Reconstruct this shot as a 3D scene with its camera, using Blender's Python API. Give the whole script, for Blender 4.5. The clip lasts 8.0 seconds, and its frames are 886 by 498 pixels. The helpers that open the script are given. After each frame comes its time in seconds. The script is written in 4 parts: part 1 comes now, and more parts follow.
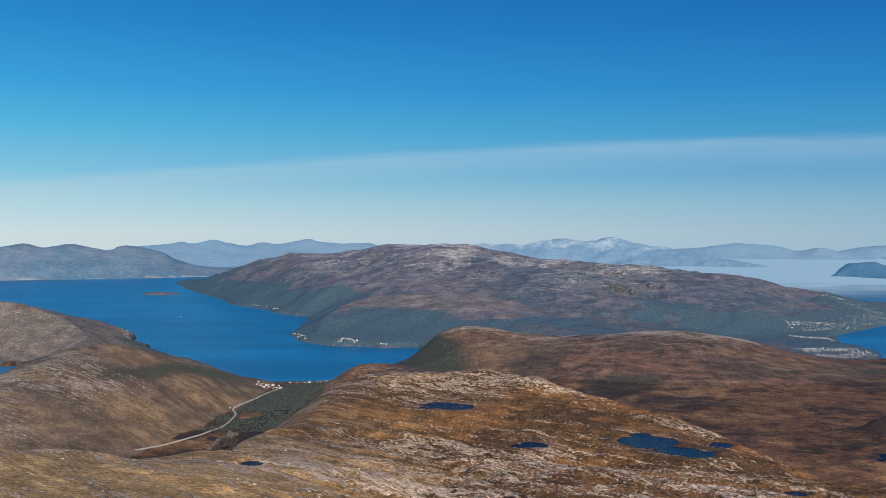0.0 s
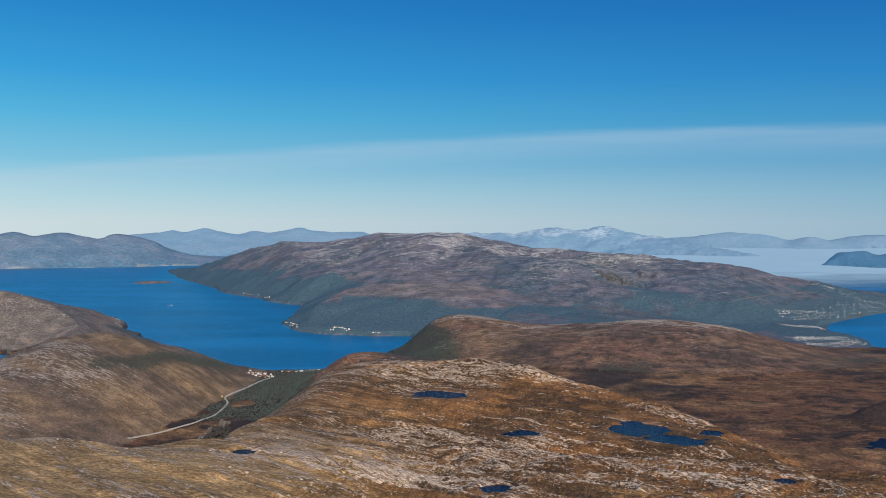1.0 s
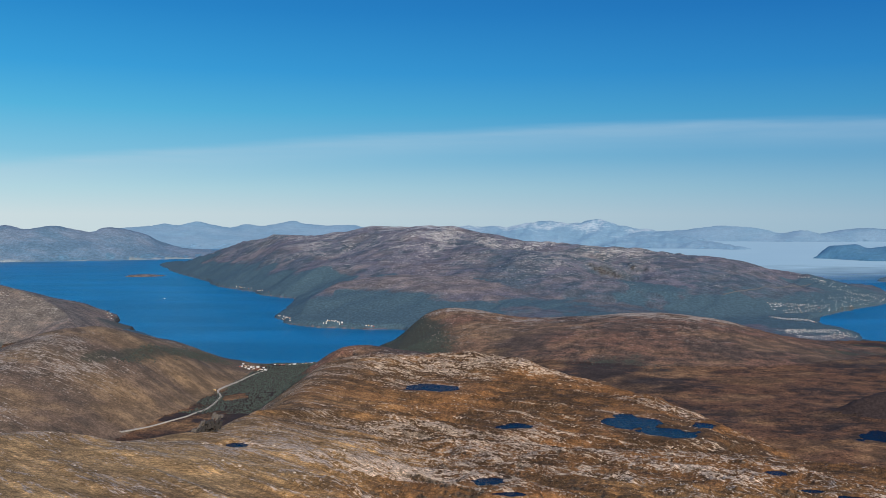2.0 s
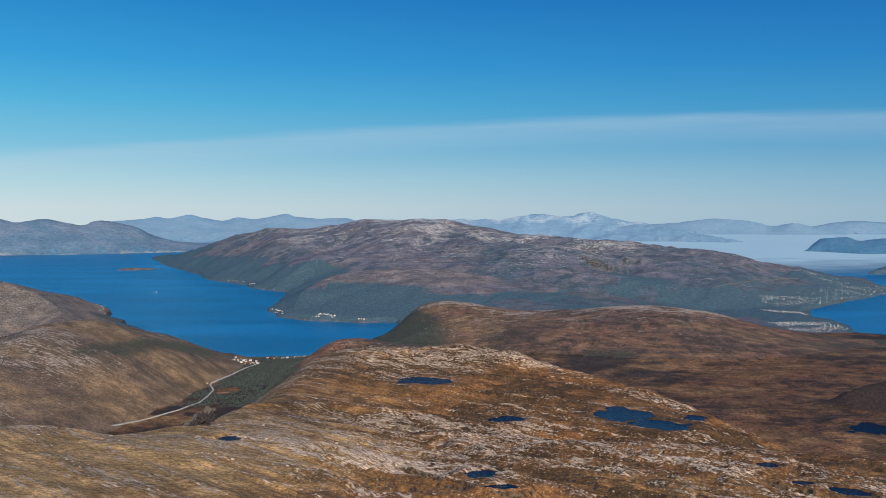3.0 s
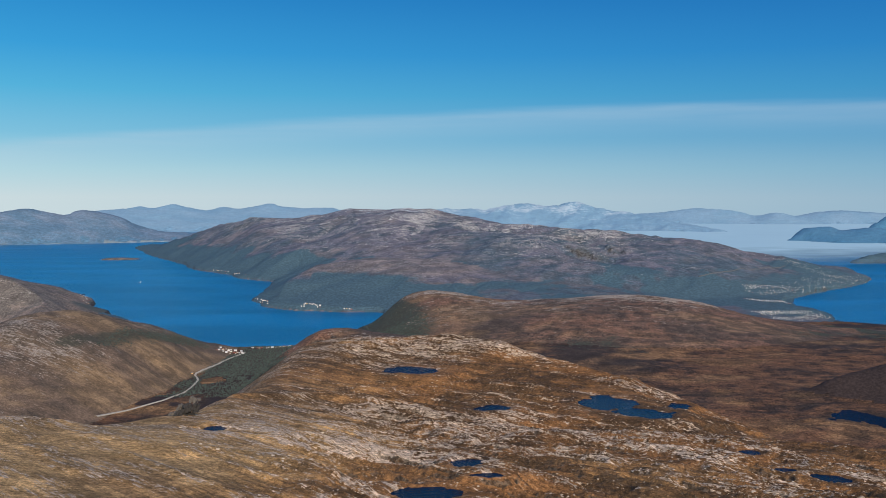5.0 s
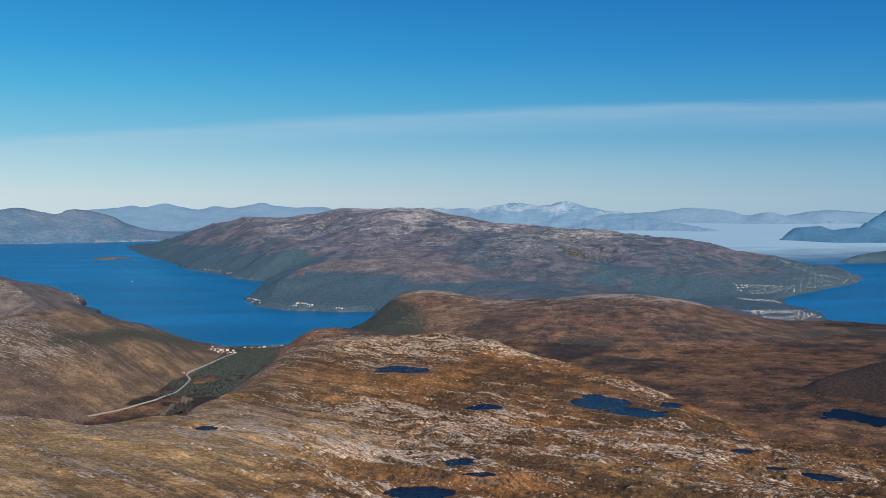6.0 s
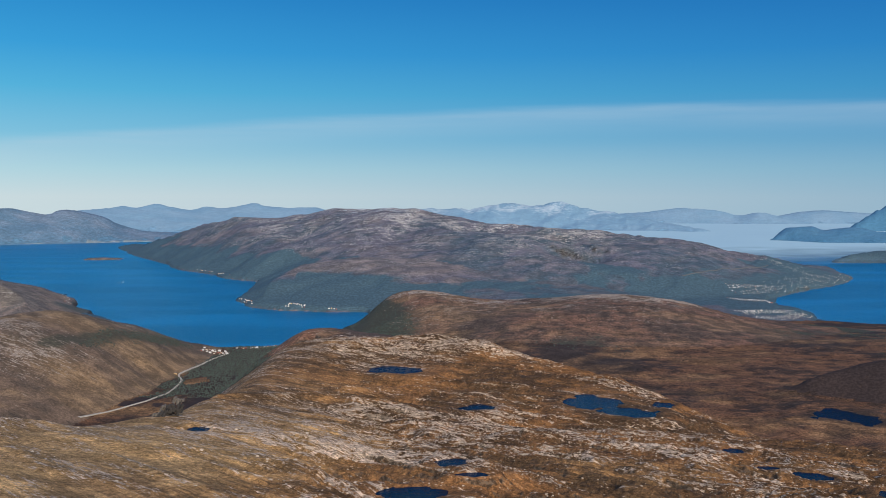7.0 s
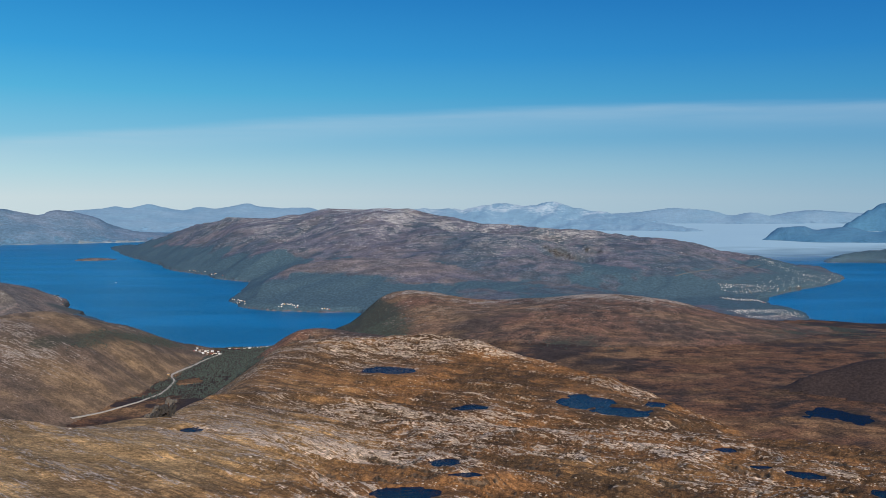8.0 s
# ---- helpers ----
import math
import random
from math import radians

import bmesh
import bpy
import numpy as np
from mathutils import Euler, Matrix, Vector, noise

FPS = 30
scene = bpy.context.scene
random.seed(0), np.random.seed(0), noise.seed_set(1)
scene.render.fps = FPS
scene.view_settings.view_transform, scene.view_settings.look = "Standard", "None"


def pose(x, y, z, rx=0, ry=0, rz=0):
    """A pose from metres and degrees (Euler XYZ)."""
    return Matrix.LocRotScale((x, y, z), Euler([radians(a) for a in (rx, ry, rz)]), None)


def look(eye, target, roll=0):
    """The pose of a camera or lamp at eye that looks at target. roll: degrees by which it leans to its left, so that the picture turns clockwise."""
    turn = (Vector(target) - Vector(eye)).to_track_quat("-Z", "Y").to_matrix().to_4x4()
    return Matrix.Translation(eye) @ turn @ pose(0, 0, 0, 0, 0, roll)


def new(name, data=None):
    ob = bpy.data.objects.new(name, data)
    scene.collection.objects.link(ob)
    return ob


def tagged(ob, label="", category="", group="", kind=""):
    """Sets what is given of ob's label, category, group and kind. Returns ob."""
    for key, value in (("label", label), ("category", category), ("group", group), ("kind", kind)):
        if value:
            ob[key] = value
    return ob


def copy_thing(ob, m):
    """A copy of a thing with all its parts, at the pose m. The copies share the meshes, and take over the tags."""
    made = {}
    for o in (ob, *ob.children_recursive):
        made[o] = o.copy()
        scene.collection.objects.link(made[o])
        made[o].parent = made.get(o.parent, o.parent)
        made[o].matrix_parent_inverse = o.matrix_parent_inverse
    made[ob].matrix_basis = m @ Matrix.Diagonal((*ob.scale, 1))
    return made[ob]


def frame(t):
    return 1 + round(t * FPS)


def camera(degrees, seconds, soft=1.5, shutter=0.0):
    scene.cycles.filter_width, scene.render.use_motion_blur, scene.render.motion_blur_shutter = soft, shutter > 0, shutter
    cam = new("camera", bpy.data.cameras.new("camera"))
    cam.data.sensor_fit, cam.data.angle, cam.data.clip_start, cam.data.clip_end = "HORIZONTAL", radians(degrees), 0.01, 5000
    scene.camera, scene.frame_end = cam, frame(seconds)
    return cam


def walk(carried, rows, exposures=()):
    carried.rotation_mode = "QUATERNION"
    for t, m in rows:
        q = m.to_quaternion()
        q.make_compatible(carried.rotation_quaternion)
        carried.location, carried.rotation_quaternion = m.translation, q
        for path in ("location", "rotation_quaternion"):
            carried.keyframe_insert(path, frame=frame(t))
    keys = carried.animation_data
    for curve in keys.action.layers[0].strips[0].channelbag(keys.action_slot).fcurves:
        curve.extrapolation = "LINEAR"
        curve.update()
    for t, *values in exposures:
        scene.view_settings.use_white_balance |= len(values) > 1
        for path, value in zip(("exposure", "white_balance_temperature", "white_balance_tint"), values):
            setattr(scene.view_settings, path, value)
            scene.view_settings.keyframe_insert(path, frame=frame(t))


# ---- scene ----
# The land is a model at one sixth of true size, so that the far ranges lie within the camera's reach.
# The eye hangs 130 above the sea; x is east of the first view, y is ahead.
cam = camera(53.46, 8.0, soft=0.85)
PATH = [(0, pose(0, 0, 130, 88.932, -0.000, -0.000)), (0.5, pose(0, 0, 130, 88.521, -0.040, -0.269)), (1, pose(0, 0, 130, 88.201, -0.064, -0.510)), (1.5, pose(0, 0, 130, 87.974, -0.081, -0.729)), (3, pose(0, 0, 130, 87.317, -0.047, -1.454)), (3.5, pose(0, 0, 130, 87.089, -0.068, -1.684)), (4, pose(0, 0, 130, 86.911, -0.091, -1.934)), (4.5, pose(0, 0, 130, 86.728, -0.051, -2.172)), (6, pose(0, 0, 130, 86.601, -0.107, -2.894)), (6.5, pose(0, 0, 130, 86.620, -0.070, -3.160)), (7, pose(0, 0, 130, 86.622, -0.094, -3.390)), (7.5, pose(0, 0, 130, 86.633, -0.042, -3.627)), (8, pose(0, 0, 130, 86.632, -0.055, -3.836))]
walk(cam, PATH)

# ---- light ----
SUN_AZ, SUN_EL = radians(165), radians(29)  # clockwise from straight ahead, above the horizon
world = bpy.data.worlds.new("world")
scene.world = world
world.use_nodes = True
scene.view_settings.exposure = 0.0
sun = new("sun", bpy.data.lights.new("sun", "SUN"))
sun.data.energy, sun.data.angle, sun.data.color = 5.1, radians(0.53), (1.0, 0.88, 0.7)
sun.matrix_world = look((300, 0, 600), (300 - math.sin(SUN_AZ) * math.cos(SUN_EL), -math.cos(SUN_AZ) * math.cos(SUN_EL), 600 - math.sin(SUN_EL)))


class Net:
    """A short way to write node trees."""

    def __init__(self, tree):
        self.tree, self.nodes, self.links = tree, tree.nodes, tree.links

    def add(self, kind, inputs=(), **settings):
        node = self.nodes.new(kind)
        for key, value in settings.items():
            setattr(node, key, value)
        for key, value in dict(inputs).items():
            if isinstance(value, bpy.types.NodeSocket):
                self.links.new(value, node.inputs[key])
            else:
                node.inputs[key].default_value = value
        return node

    def math(self, op, a, b=0.0, c=0.0, clamp=False):
        node = self.add("ShaderNodeMath", {0: a, 1: b, 2: c}, operation=op)
        node.use_clamp = clamp
        return node.outputs[0]

    def ramp(self, value, low, high, to_low=0.0, to_high=1.0):
        node = self.add("ShaderNodeMapRange", {0: value, 1: low, 2: high, 3: to_low, 4: to_high}, interpolation_type="SMOOTHSTEP")
        return node.outputs[0]

    def mix(self, factor, a, b, blend="MIX"):
        node = self.add("ShaderNodeMix", {}, data_type="RGBA", blend_type=blend)
        for key, value in ((0, factor), (6, a), (7, b)):
            if isinstance(value, bpy.types.NodeSocket):
                self.links.new(value, node.inputs[key])
            else:
                node.inputs[key].default_value = value if key == 0 else (*value[:3], 1)
        return node.outputs[2]

    def noise(self, vector, scale, detail=4.0, rough=0.55, out=0):
        return self.add("ShaderNodeTexNoise", {"Vector": vector, "Scale": scale, "Detail": detail, "Roughness": rough}).outputs[out]


def build_sky():
    net = Net(world.node_tree)
    net.nodes.clear()
    sky = net.add("ShaderNodeTexSky", sky_type="NISHITA", sun_disc=False, sun_elevation=SUN_EL, sun_rotation=SUN_AZ,
                  altitude=800, air_density=1.0, dust_density=0.1, ozone_density=3.0)
    way = net.add("ShaderNodeTexCoord").outputs["Generated"]
    axes = net.add("ShaderNodeSeparateXYZ", {0: way}).outputs
    # a thin veil of high cloud: a clear upper edge that climbs to the east, thinning out below
    wisp = net.noise(net.add("ShaderNodeMapping", {"Vector": way, "Scale": (1.5, 1.5, 22)}).outputs[0], 3.0, 5)
    edge = net.math("MULTIPLY_ADD", axes[0], net.math("MULTIPLY_ADD", axes[0], -0.0866, 0.0539), 0.0935)
    edge = net.math("ADD", edge, net.math("MULTIPLY", net.math("SUBTRACT", wisp, 0.5), 0.01))
    below = net.math("SUBTRACT", edge, axes[2])
    veil = net.math("MULTIPLY", net.ramp(below, -0.004, 0.008), net.ramp(below, 0.004, 0.042, 1.0, 0.12))
    veil = net.math("MULTIPLY", veil, net.math("MULTIPLY_ADD", wisp, 0.9, 0.1))
    # the clear air, deep blue above and pale at the horizon, paler towards the sun
    ramp = net.add("ShaderNodeValToRGB", {0: net.math("MULTIPLY", axes[2], 3.0, clamp=True)})
    stops = [(0.0, (0.45, 0.59, 0.68)), (0.09, (0.32, 0.55, 0.68)), (0.2, (0.15, 0.44, 0.66)), (0.34, (0.058, 0.37, 0.65)),
             (0.47, (0.022, 0.285, 0.63)), (0.66, (0.008, 0.2, 0.54)), (0.85, (0.004, 0.141, 0.453))]
    while len(ramp.color_ramp.elements) < len(stops):
        ramp.color_ramp.elements.new(0.5)
    for element, (at, shade) in zip(ramp.color_ramp.elements, stops):
        element.position, element.color = at, (*shade, 1)
    glow = net.math("MULTIPLY", axes[0], -1.0)
    tint = net.add("ShaderNodeCombineColor", {0: net.math("MULTIPLY_ADD", glow, 0.7, 0.97), 1: net.math("MULTIPLY_ADD", glow, 0.45, 0.98), 2: net.math("MULTIPLY_ADD", glow, 0.24, 0.98)}).outputs[0]
    clear = net.mix(1.0, ramp.outputs[0], tint, "MULTIPLY")
    air = net.mix(0.95, net.add("ShaderNodeVectorMath", {0: sky.outputs[0], "Scale": 0.1}, operation="SCALE").outputs[0], clear)
    colour = net.mix(net.math("MULTIPLY", veil, 0.48), air, (0.52, 0.64, 0.74))
    back = net.add("ShaderNodeBackground", {"Color": colour, "Strength": 1.0})
    net.links.new(back.outputs[0], net.add("ShaderNodeOutputWorld").inputs[0])


build_sky()


# ---- materials ----
def material(name, rough=0.9):
    mat = bpy.data.materials.new(name)
    mat.use_nodes = True
    net = Net(mat.node_tree)
    shader = net.nodes["Principled BSDF"]
    shader.inputs["Roughness"].default_value = rough
    net.shader = shader
    net.place = net.add("ShaderNodeTexCoord").outputs["Object"]
    return mat, net


def plain(name, colour, rough=0.8, vary=0.25, scale=4.0, metal=0.0):
    """A surface of one colour with blotches and grain."""
    mat, net = material(name, rough)
    blotch = net.math("ADD", net.noise(net.place, scale), net.math("MULTIPLY", net.noise(net.place, scale * 9, 2), 0.5))
    factor = net.ramp(blotch, 0.45, 1.05, 1 - vary, 1 + vary)
    net.links.new(net.mix(1.0, colour, net.add("ShaderNodeCombineColor", {0: factor, 1: factor, 2: factor}).outputs[0], "MULTIPLY"), net.shader.inputs["Base Color"])
    net.shader.inputs["Metallic"].default_value = metal
    return mat


def cover(net, name):
    return net.add("ShaderNodeAttribute", attribute_name=name).outputs["Fac"]


def land_material(name, moor, rust, straw, wood, rock, grain=1.0, force=1.0, beds=1.0, frost=(0.6, 0.66, 0.71)):
    """Autumn heath with bare rock, birch scrub and snow, by the cover kept on the mesh."""
    mat, net = material(name, 0.95)
    p = net.place
    big, mid, fine = net.noise(p, 0.018 * grain, 5), net.noise(p, 0.12 * grain, 5, 0.6), net.noise(p, 0.9 * grain, 4, 0.65)
    lie = net.add("ShaderNodeAttribute", attribute_name="lie").outputs["Vector"]  # runs along the beds of rock
    streak = net.noise(net.add("ShaderNodeMapping", {"Vector": lie, "Scale": (0.3, 1, 1)}).outputs[0], 1.3 * grain, 6, 0.7)
    seam = net.noise(net.add("ShaderNodeMapping", {"Vector": lie, "Scale": (0.28, 1, 1)}).outputs[0], 0.5 * grain, 5, 0.68)
    split = net.noise(net.add("ShaderNodeMapping", {"Vector": lie, "Scale": (0.5, 1, 1)}).outputs[0], 4.5 * grain, 3, 0.7)
    band = net.noise(net.add("ShaderNodeMapping", {"Vector": lie, "Scale": (0.5, 1, 1)}).outputs[0], 0.3 * grain, 4, 0.6)
    ground = net.math("MULTIPLY_ADD", band, 0.22, net.math("MULTIPLY_ADD", mid, 0.33, net.math("MULTIPLY", big, 0.45)))
    colour = net.mix(net.ramp(ground, 0.44, 0.56), moor, rust)
    dry = cover(net, "straw")
    colour = net.mix(net.math("MULTIPLY", dry, 0.85), colour, [v * 0.8 for v in straw])
    colour = net.mix(net.math("MULTIPLY", net.ramp(net.math("MULTIPLY_ADD", band, 0.5, net.math("MULTIPLY", mid, 0.5)), 0.48, 0.6), dry), colour, straw)
    tuft = net.math("MULTIPLY", net.ramp(fine, 0.32, 0.7, 1 - 0.42 * force, 1 + 0.4 * force), net.ramp(mid, 0.32, 0.68, 1 - 0.25 * force, 1 + 0.2 * force))
    grit = net.noise(p, 3.6 * grain, 2, 0.7)
    tuft = net.math("MULTIPLY", tuft, net.ramp(grit, 0.32, 0.68, 1 - 0.38 * force, 1 + 0.38 * force))
    tuft = net.math("MULTIPLY", tuft, net.ramp(streak, 0.35, 0.65, 1 - 0.16 * force, 1 + 0.14 * force))
    colour = net.mix(1.0, colour, net.add("ShaderNodeCombineColor", {0: tuft, 1: tuft, 2: tuft}).outputs[0], "MULTIPLY")
    leaf = net.mix(net.ramp(fine, 0.35, 0.7), [v * 0.78 for v in wood], [v * 1.35 for v in wood])
    colour = net.mix(net.ramp(net.math("MULTIPLY_ADD", net.math("SUBTRACT", mid, 0.5), 1.4, cover(net, "wood")), 0.3, 0.7), colour, leaf)
    joint = net.add("ShaderNodeTexVoronoi", {"Vector": net.add("ShaderNodeMapping", {"Vector": lie, "Scale": (0.6, 1, 1)}).outputs[0], "Scale": 1.5 * grain, "Randomness": 0.95}, feature="DISTANCE_TO_EDGE").outputs["Distance"]
    tone = net.math("MULTIPLY", net.ramp(joint, 0.02, 0.14, 0.5, 1.0), net.math("MULTIPLY", net.ramp(big, 0.35, 0.65, 0.85, 1.1), net.ramp(split, 0.36, 0.62, 0.36, 1.15)))
    stone = net.mix(1.0, rock, net.add("ShaderNodeCombineColor", {0: tone, 1: tone, 2: tone}).outputs[0], "MULTIPLY")
    # thin outcrops along the beds, broader slabs, and a speckle of stones
    crop = net.ramp(net.math("ABSOLUTE", net.math("SUBTRACT", seam, 0.5)), 0.0, 0.045, 0.24 * beds, 0.0)
    crop = net.math("ADD", crop, net.ramp(net.math("ABSOLUTE", net.math("SUBTRACT", seam, 0.6)), 0.0, 0.03, 0.18 * beds, 0.0))
    bare = net.math("MULTIPLY_ADD", net.math("SUBTRACT", streak, 0.5), 1.8, cover(net, "rock"))
    bare = net.math("ADD", bare, net.math("MULTIPLY", net.math("SUBTRACT", split, 0.5), 0.8))
    bare = net.math("ADD", bare, net.math("MULTIPLY", net.math("MULTIPLY", crop, net.ramp(fine, 0.42, 0.58, 0.1, 1.0)), net.ramp(cover(net, "rock"), 0.02, 0.2)))
    bare = net.math("ADD", bare, net.math("MULTIPLY", net.math("SUBTRACT", fine, 0.5), 1.3))
    block = net.add("ShaderNodeTexVoronoi", {"Vector": net.add("ShaderNodeMapping", {"Vector": lie, "Scale": (0.8, 1, 1)}).outputs[0], "Scale": 1.1 * grain, "Randomness": 1.0}, feature="F1").outputs["Color"]
    bare = net.math("ADD", bare, net.math("MULTIPLY", net.math("SUBTRACT", net.add("ShaderNodeSeparateColor", {0: block}).outputs[0], 0.5), 0.5))
    bare = net.math("MULTIPLY", net.ramp(bare, 0.46, 0.6), net.ramp(cover(net, "rock"), 0.0, 0.05))
    colour = net.mix(bare, colour, stone)
    # a much darker rock colour where the land falls steeply
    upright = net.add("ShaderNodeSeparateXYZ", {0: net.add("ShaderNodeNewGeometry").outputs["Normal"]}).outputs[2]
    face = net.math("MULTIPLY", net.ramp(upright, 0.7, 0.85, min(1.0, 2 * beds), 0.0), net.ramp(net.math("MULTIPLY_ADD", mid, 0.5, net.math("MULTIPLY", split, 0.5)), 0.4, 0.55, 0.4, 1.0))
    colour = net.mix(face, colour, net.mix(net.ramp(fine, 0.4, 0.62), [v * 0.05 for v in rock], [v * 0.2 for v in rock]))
    white = net.math("MULTIPLY_ADD", net.math("SUBTRACT", fine, 0.5), 1.5, net.math("MULTIPLY_ADD", net.math("SUBTRACT", mid, 0.5), 1.6, cover(net, "snow")))
    colour = net.mix(net.math("MULTIPLY", net.ramp(white, 0.3, 0.8), net.ramp(cover(net, "snow"), 0.0, 0.08)), colour, frost)
    net.links.new(colour, net.shader.inputs["Base Color"])
    net.shader.inputs["Specular IOR Level"].default_value = 0.15
    bump = net.add("ShaderNodeBump", {"Height": net.math("MULTIPLY_ADD", net.math("MULTIPLY", net.math("MINIMUM", joint, 0.2), bare), 1.5, fine), "Strength": 0.45 * force, "Distance": min(0.22 / grain, 0.8)})
    net.links.new(bump.outputs[0], net.shader.inputs["Normal"])
    return mat


def water_material(name, deep, rough, gloss=0.25):
    mat, net = material(name, rough)
    net.shader.inputs["IOR"].default_value = 1.33
    ripple = net.noise(net.add("ShaderNodeMapping", {"Vector": net.place, "Scale": (1, 1.8, 1)}).outputs[0], 0.8, 5)
    drift = net.noise(net.add("ShaderNodeMapping", {"Vector": net.place, "Rotation": (0, 0, 0.5), "Scale": (1, 3, 1)}).outputs[0], 0.004, 5)
    net.links.new(net.mix(net.ramp(drift, 0.35, 0.7), [v * 0.8 for v in deep], [v * 1.25 for v in deep]), net.shader.inputs["Base Color"])
    net.links.new(net.add("ShaderNodeBump", {"Height": ripple, "Strength": 0.6, "Distance": 0.6}).outputs[0], net.shader.inputs["Normal"])
    net.shader.inputs["Specular IOR Level"].default_value = gloss
    return mat


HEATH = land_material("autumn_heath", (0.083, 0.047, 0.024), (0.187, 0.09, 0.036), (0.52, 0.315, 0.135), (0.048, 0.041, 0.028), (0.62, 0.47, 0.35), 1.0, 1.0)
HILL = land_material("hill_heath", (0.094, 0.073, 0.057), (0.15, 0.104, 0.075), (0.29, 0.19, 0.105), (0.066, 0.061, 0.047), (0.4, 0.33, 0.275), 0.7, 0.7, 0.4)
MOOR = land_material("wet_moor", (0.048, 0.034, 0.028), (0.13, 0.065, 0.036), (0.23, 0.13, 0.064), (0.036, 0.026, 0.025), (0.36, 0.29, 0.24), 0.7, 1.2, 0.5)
# heath and woods across the fjord, with bluish haze mixed into their colours
MOUNTAIN = land_material("haze_tinted_heath", (0.066, 0.095, 0.125), (0.122, 0.118, 0.148), (0.195, 0.165, 0.165), (0.056, 0.098, 0.126), (0.48, 0.46, 0.45), 0.4, 0.8, 0.6)
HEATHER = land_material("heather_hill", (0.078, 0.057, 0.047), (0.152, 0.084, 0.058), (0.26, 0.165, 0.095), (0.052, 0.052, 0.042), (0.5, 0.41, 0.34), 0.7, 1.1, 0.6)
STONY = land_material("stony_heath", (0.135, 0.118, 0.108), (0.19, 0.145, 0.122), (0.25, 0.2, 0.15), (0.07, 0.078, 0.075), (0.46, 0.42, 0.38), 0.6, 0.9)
# blue haze of distance is put into these base colours and the snow
RANGE = land_material("haze_tinted_range", (0.19, 0.325, 0.44), (0.215, 0.335, 0.44), (0.36, 0.47, 0.5), (0.17, 0.3, 0.41), (0.25, 0.37, 0.46), 0.06, 0.15, 0.0, (0.4, 0.5, 0.57))
WEST = land_material("haze_tinted_west", (0.105, 0.185, 0.27), (0.15, 0.205, 0.275), (0.33, 0.38, 0.38), (0.09, 0.18, 0.265), (0.22, 0.28, 0.34), 0.12, 0.4, 0.0)
ISLE = land_material("haze_tinted_island", (0.07, 0.185, 0.3), (0.078, 0.185, 0.295), (0.09, 0.2, 0.3), (0.06, 0.17, 0.28), (0.1, 0.2, 0.31), 0.1, 0.2, 0.0)
SEA = water_material("sea_water", (0.003, 0.13, 0.29), 0.3, 0.5)
TARN = water_material("tarn_water", (0.0015, 0.014, 0.038), 0.2, 0.1)

